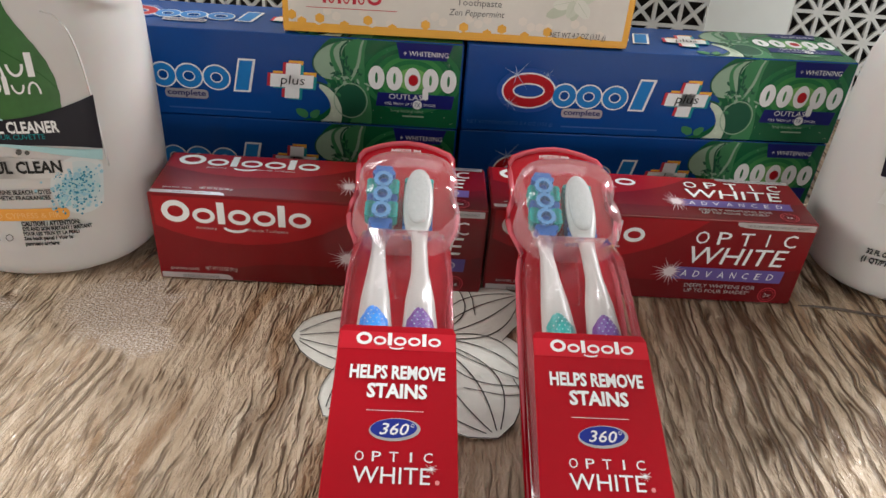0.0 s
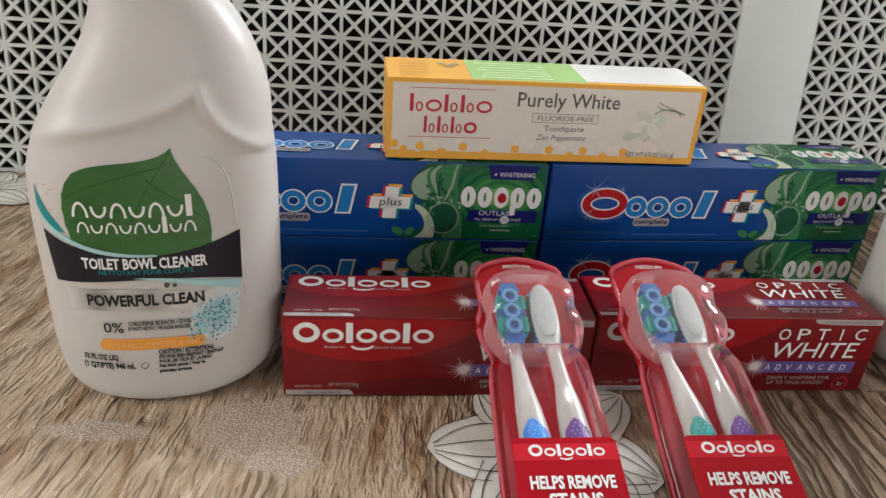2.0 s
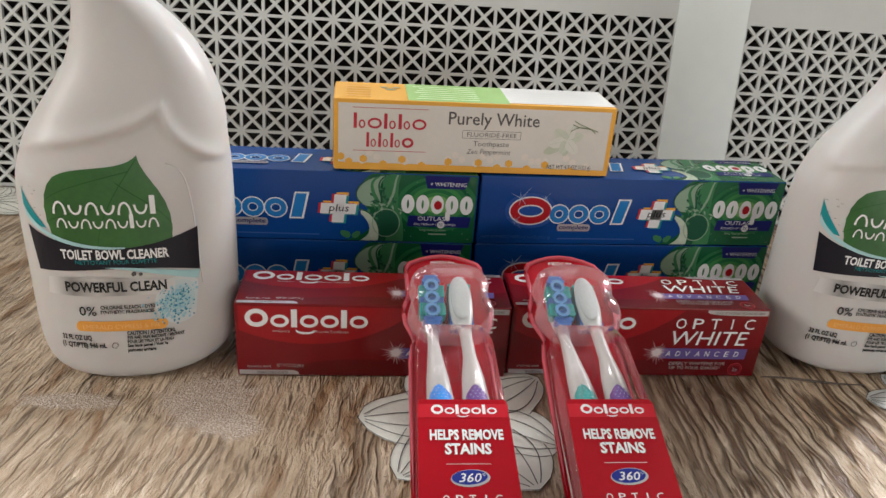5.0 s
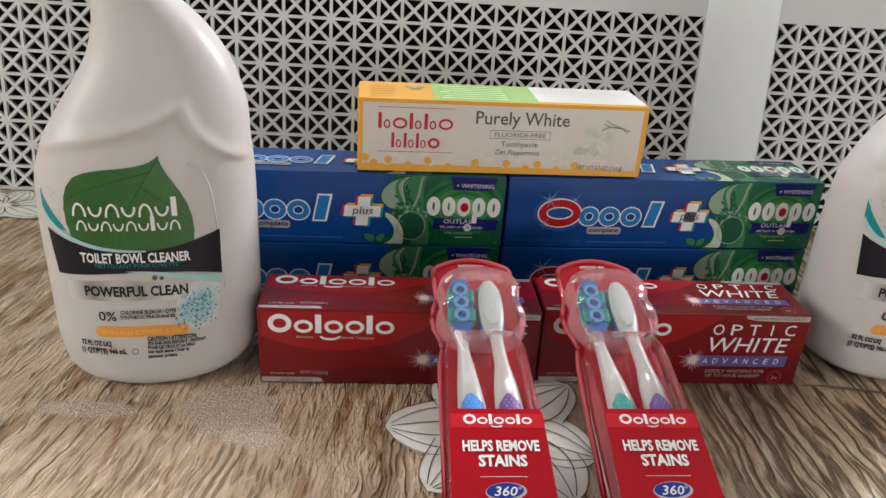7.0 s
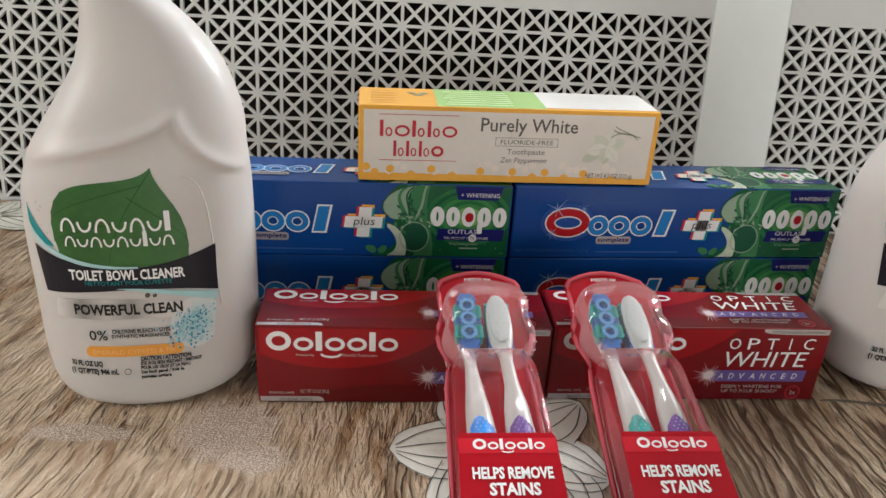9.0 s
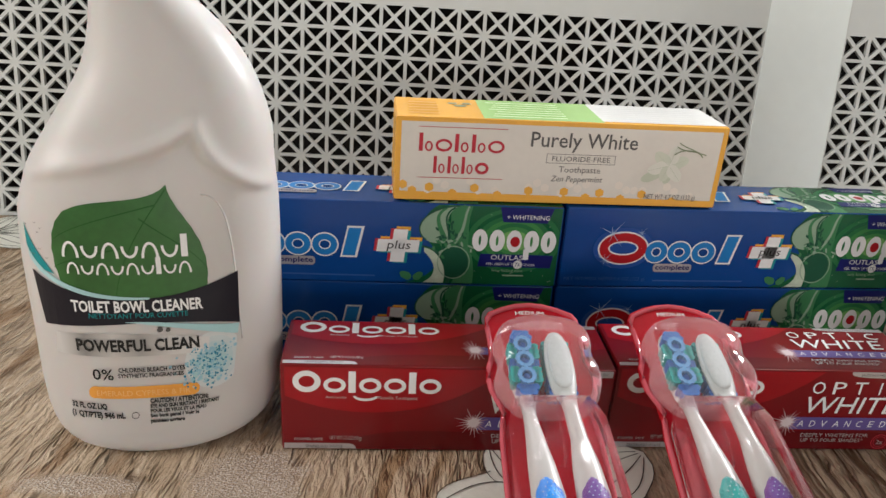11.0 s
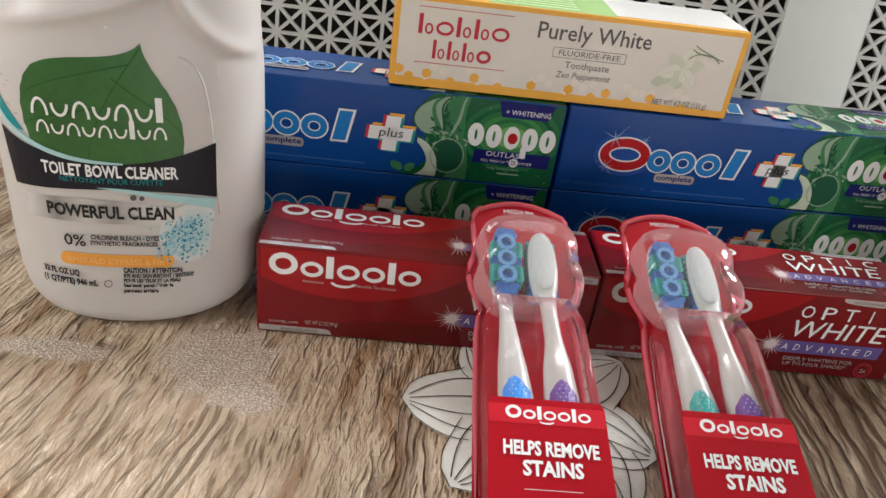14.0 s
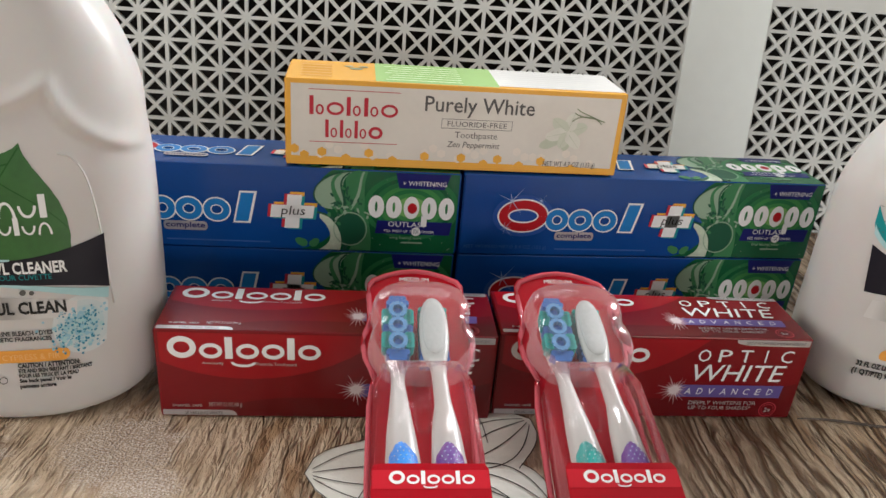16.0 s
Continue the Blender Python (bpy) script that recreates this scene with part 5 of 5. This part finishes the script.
def brush_facing(root, grip, cu):
    b = part("toothbrush", loft_bm([(cu + 0.0016, 0.060, 0.0155, 0.0066, 0.0050), (cu + 0.0014, 0.085, 0.0155, 0.0074, 0.0055), (cu + 0.0012, 0.100, 0.0155, 0.0076, 0.0056), (cu + 0.0006, 0.115, 0.0140, 0.0064, 0.0050), (cu + 0.0002, 0.130, 0.0115, 0.0046, 0.0040), (cu, 0.146, 0.0085, 0.0032, 0.0032), (cu, 0.154, 0.0075, 0.0040, 0.0028)] + [(u, v, w, a, t) for u, v, w, a, t in head_stations(cu, 0.150, 0.198, 0.0072, 0.0070, 0.0026)][2:]), BRUSH_WHITE, root, "white toothbrush with blue and teal bristles", True)
    part("grip", loft_bm([(cu + 0.0014, 0.080, 0.0176, 0.0068, 0.0056), (cu + 0.0013, 0.094, 0.0178, 0.0068, 0.0060), (cu + 0.0010, 0.101, 0.0174, 0.0062, 0.0056), (cu + 0.0004, 0.1065, 0.0160, 0.0038, 0.0048), (cu + 0.0001, 0.1098, 0.0154, 0.0012, 0.0030)]), grip, b, "coloured rubber grip", True)
    grip_dots(b, cu + 0.0010)
    teal, blue, sky = [], [], []
    for v0 in (0.1630, 0.1775):
        for j in range(3):
            for du in (-0.0062, -0.0048, 0.0048, 0.0062):
                teal.append((cu + du, v0 + 0.0030 * j))
    for v0, n in ((0.1560, 3), (0.1590, 4), (0.1900, 4), (0.1928, 3)):
        for i in range(n):
            blue.append((cu + (i - (n - 1) / 2) * 0.0026, v0))
    for v0 in (0.1725, 0.1742):
        for du in (-0.0056, -0.0034, 0.0034, 0.0056):
            blue.append((cu + du, v0))
    for j in range(3):
        for a in range(12):
            sky.append((cu + 0.0036 * math.cos(a * 0.5236), 0.1650 + j * 0.0098 + 0.0040 * math.sin(a * 0.5236)))
        blue.append((cu, 0.1650 + j * 0.0098))
    part("bristles", tufts_bm(teal, 0.008, 0.0150, 0.0017), BR_TEAL, b, "teal bristles")
    part("bristles", tufts_bm(blue, 0.008, 0.0145, 0.0017), BR_BLUE, b, "blue bristles")
    part("bristles", tufts_bm(sky, 0.009, 0.0160, 0.0011), BR_SKY, b, "pale blue cup bristles")
    return b


def grip_dots(parent, cu):
    bm = bmesh.new()
    for j in range(6):
        for i in range(4):
            u, v = -0.0036 + 0.0024 * i + (0.0012 if j % 2 else 0.0), 0.0955 + 0.0020 * j
            if abs(u) < 0.0050 - 0.0030 * max(0.0, (v - 0.0995) / 0.007):
                rise = 0.0058 * math.sqrt(max(0.0, 1 - (u / 0.0064) ** 2)) - 0.0007 * max(0.0, (v - 0.101) / 0.004)
                bmesh.ops.create_uvsphere(bm, u_segments=6, v_segments=4, radius=0.00032, matrix=Matrix.Translation((cu + u, v, 0.0175 + rise)))
    part("dots", bm, DOT, parent, "small pale raised dots", True)


def brush_turned(root, cu):
    b = part("toothbrush", loft_bm([(cu + 0.0034, 0.060, 0.0155, 0.0066, 0.0050), (cu + 0.0032, 0.085, 0.0155, 0.0074, 0.0055), (cu + 0.0030, 0.100, 0.0155, 0.0076, 0.0056), (cu + 0.0026, 0.115, 0.0150, 0.0064, 0.0050), (cu + 0.0022, 0.130, 0.0140, 0.0040, 0.0040), (cu + 0.0014, 0.146, 0.0130, 0.0036, 0.0032), (cu + 0.0010, 0.153, 0.0128, 0.0042, 0.0028)] + head_stations(cu, 0.150, 0.194, 0.0074, 0.0128, 0.0024)[2:]), BRUSH_WHITE, root, "white toothbrush with its textured back turned outwards", True)
    part("grip", loft_bm([(cu + 0.0032, 0.080, 0.0176, 0.0068, 0.0056), (cu + 0.0031, 0.094, 0.0178, 0.0068, 0.0060), (cu + 0.0029, 0.101, 0.0174, 0.0060, 0.0056), (cu + 0.0026, 0.1065, 0.0163, 0.0036, 0.0048), (cu + 0.0024, 0.1098, 0.0158, 0.0012, 0.0030)]), GR_PURPLE, b, "purple rubber grip", True)
    grip_dots(b, cu + 0.0029)
    part("pad", loft_bm(head_stations(cu, 0.158, 0.191, 0.0060, 0.0146, 0.0016)), PAD, b, "textured white rubber pad", True)
    cells = [(cu + du, 0.1575 + j * 0.0034) for j in range(10) for du in (-0.0058, -0.0030, 0.0, 0.0030, 0.0058)]
    part("bristles", tufts_bm([c for c in cells if c[1] > 0.168], 0.0035, 0.0118, 0.0014), BR_TEAL, b, "teal bristles")
    part("bristles", tufts_bm([c for c in cells if c[1] <= 0.168], 0.0035, 0.0118, 0.0014), BR_BLUE, b, "blue bristles")
    return b


def card_face(u, v, k):
    return Vector((u, v, 0.0243 + 0.00010 * k))


def toothbrush_pack(m, grip, label):
    root = thing("toothbrush_pack", m, label, "toothbrush pack", "toothbrush packs")
    part("backing_card", prism_bm(pack_outline(), 0.0, 0.0012), CARD_RED, root)
    part("back_tray", prism_bm([(PC - 0.0012 + x, y) for x, y in rounded(-0.020, 0.020, 0.145, 0.200, 0.012)], -0.0085, 0.0, 0.0), CARD_DARK, root, "moulded red back of the tray")
    part("front_card", prism_bm([(PC + u, v) for u, v in ((-0.0255, 0.002), (0.0255, 0.002), (0.0248, 0.05), (0.0240, 0.0925), (0.0225, 0.0950), (-0.0225, 0.0950), (-0.0240, 0.0925), (-0.0248, 0.05))], 0.0236, 0.0242), CARD_RED, root, "glossy red printed card")
    brush_facing(root, grip, -0.0130)
    brush_turned(root, 0.0048)
    part("blister", dome_bm(3, 7), BUBBLE, root, "clear lobed plastic bubble", True).visible_shadow = False
    part("blister_wall", dome_bm(0, 4), BUBBLE_WALL, root, "clear bubble wall with reflections painted as pale haze", True).visible_shadow = False
    low = prism_bm([(PC - 0.0006 + u, v) for u, v in ((-0.0240, 0.001), (0.0240, 0.001), (0.0240, 0.100), (0.0225, 0.140), (0.0180, 0.1530), (-0.0180, 0.1530), (-0.0225, 0.140), (-0.0240, 0.100))], 0.0014, 0.0234)
    for v in low.verts:
        if v.co.y > 0.12 and v.co.z > 0.01:
            v.co.z = 0.0234 - (v.co.y - 0.12) * 0.16
    bmesh.ops.bevel(low, geom=[e for e in low.edges if e.calc_face_angle(0) > 0.7], offset=0.0022, segments=3, affect="EDGES")
    part("blister", low, BLISTER, root, "clear plastic tray cover", True).visible_shadow = False
    part("rib", tube_bm([(PC - 0.0036, 0.150, 0.003), (PC - 0.0036, 0.128, 0.004), (PC - 0.002, 0.122, 0.004), (PC + 0.002, 0.122, 0.004), (PC + 0.0036, 0.128, 0.004), (PC + 0.0036, 0.150, 0.003)], [0.0007] * 6, 8), BLISTER, root, "", True)
    # printing
    f = card_face
    part("upper_band", flat_bm([rect(-0.0238 + PC, 0.0238 + PC, 0.0838, 0.0920)], f, 0.5), ink("bright_red_ink", (0.52, 0.012, 0.025), 0.28), root)
    marks("emblem", emblem("Ooloolo", -0.0182, 0.0172, 0.0858, 0.0916) + [[arc_band(-0.0016, 0.0851, 0.0030, 0.0012, 0.0007, 180, 360)]], f, 2, WHITE_INK, root)
    for words, a, b, c, d, m2, bold in (("HELPS REMOVE", -0.0195, 0.0185, 0.0704, 0.0766, WHITE_INK, 0.035), ("STAINS", -0.0122, 0.0115, 0.0622, 0.0686, WHITE_INK, 0.035), ("WHITE", -0.0150, 0.0135, 0.0285, 0.0347, WHITE_INK, 0.0), ("360", -0.0062, 0.0050, 0.0472, 0.0520, WHITE_INK, 0.01)):
        part("lettering", text_bm(words, a, b, c, d, f, 4, None, bold, 0.25 if words == "360" else 0.0), m2, root)
    for n, ch in enumerate("OPTIC"):
        mid = -0.0130 + n * 0.0064
        w = 0.0004 if ch == "I" else 0.0017
        part("lettering", text_bm(ch, mid - w, mid + w, 0.0368, 0.0406, f, 3), WHITE_INK, root)
    part("rule", flat_bm([rect(-0.0120, 0.0105, 0.0570, 0.0572)], f, 2), WHITE_INK, root)
    part("oval_edge", flat_bm([ellipse(-0.0004, 0.0495, 0.0098, 0.0046, 32, tilt=0.06)], f, 1.5), SILVER, root)
    part("oval", flat_bm([ellipse(-0.0008, 0.0499, 0.0089, 0.0039, 32, tilt=0.06)], f, 2.5), OVAL_BLUE, root, "blue printed oval")
    part("degree_mark", flat_bm(ring(0.0063, 0.0512, 0.0007, 0.0007, 0.0002), f, 4), WHITE_INK, root)
    part("dot", flat_bm([ellipse(0.0162, 0.0295, 0.0009, 0.0009, 12)], f, 2), ink("pink_ink", (0.75, 0.25, 0.25)), root)
    part("star", flat_bm(starburst(0.0138, 0.0345, 0.0030, 10, 2), f, 4), WHITE_INK, root)
    part("yellow_label", prism_bm([(PC + u, v) for u, v in ((-0.0258, 0.0085), (0.0258, 0.0085), (0.0262, 0.0205), (-0.0262, 0.0205))], 0.0241, 0.0246), LABEL_YELLOW, root, "bright yellow label strip")
    part("lettering", text_bm("VALUE PACK", -0.0195, 0.0165, 0.0116, 0.0166, f, 6, None, 0.02), BLACK_INK, root)
    for s in (-1, 1):
        part("small_print", flat_bm([rect(PC + s * 0.0225 - 0.0012, PC + s * 0.0225 + 0.0012, 0.0105, 0.0185)], f, 5), GREY_INK, root)
    part("lettering", text_bm("MEDIUM", -0.0108, 0.0050, 0.2168, 0.2195, lambda u, v, k: Vector((u, v - (u + 0.003) ** 2 * 7, 0.0013 + 0.0001 * k)), 2), WHITE_INK, root)
    part("lettering", text_bm("240", 0.0145, 0.0185, 0.2075, 0.2093, lambda u, v, k: Vector((u, v, 0.0013 + 0.0001 * k)), 2), ink("rose_ink", (0.70, 0.30, 0.30)), root)
    part("flange", tube_bm([(u * 0.955 - 0.0001, v * 0.985 + 0.001, 0.0017) for u, v in pack_outline()], [0.0013] * len(pack_outline()), 8), RIM, root, "clear plastic rim with red refraction painted in", True)
    return root


toothbrush_pack(pose(0.0079, 0.192, 0.0, 19.3, 0, 3.0), GR_BLUE, "red toothbrush pack with blue grip leaning on the red cartons")
toothbrush_pack(pose(0.0880, 0.1965, 0.0, 19.6, 0, 3.0), GR_TEAL, "red toothbrush pack with teal grip leaning on the red cartons")
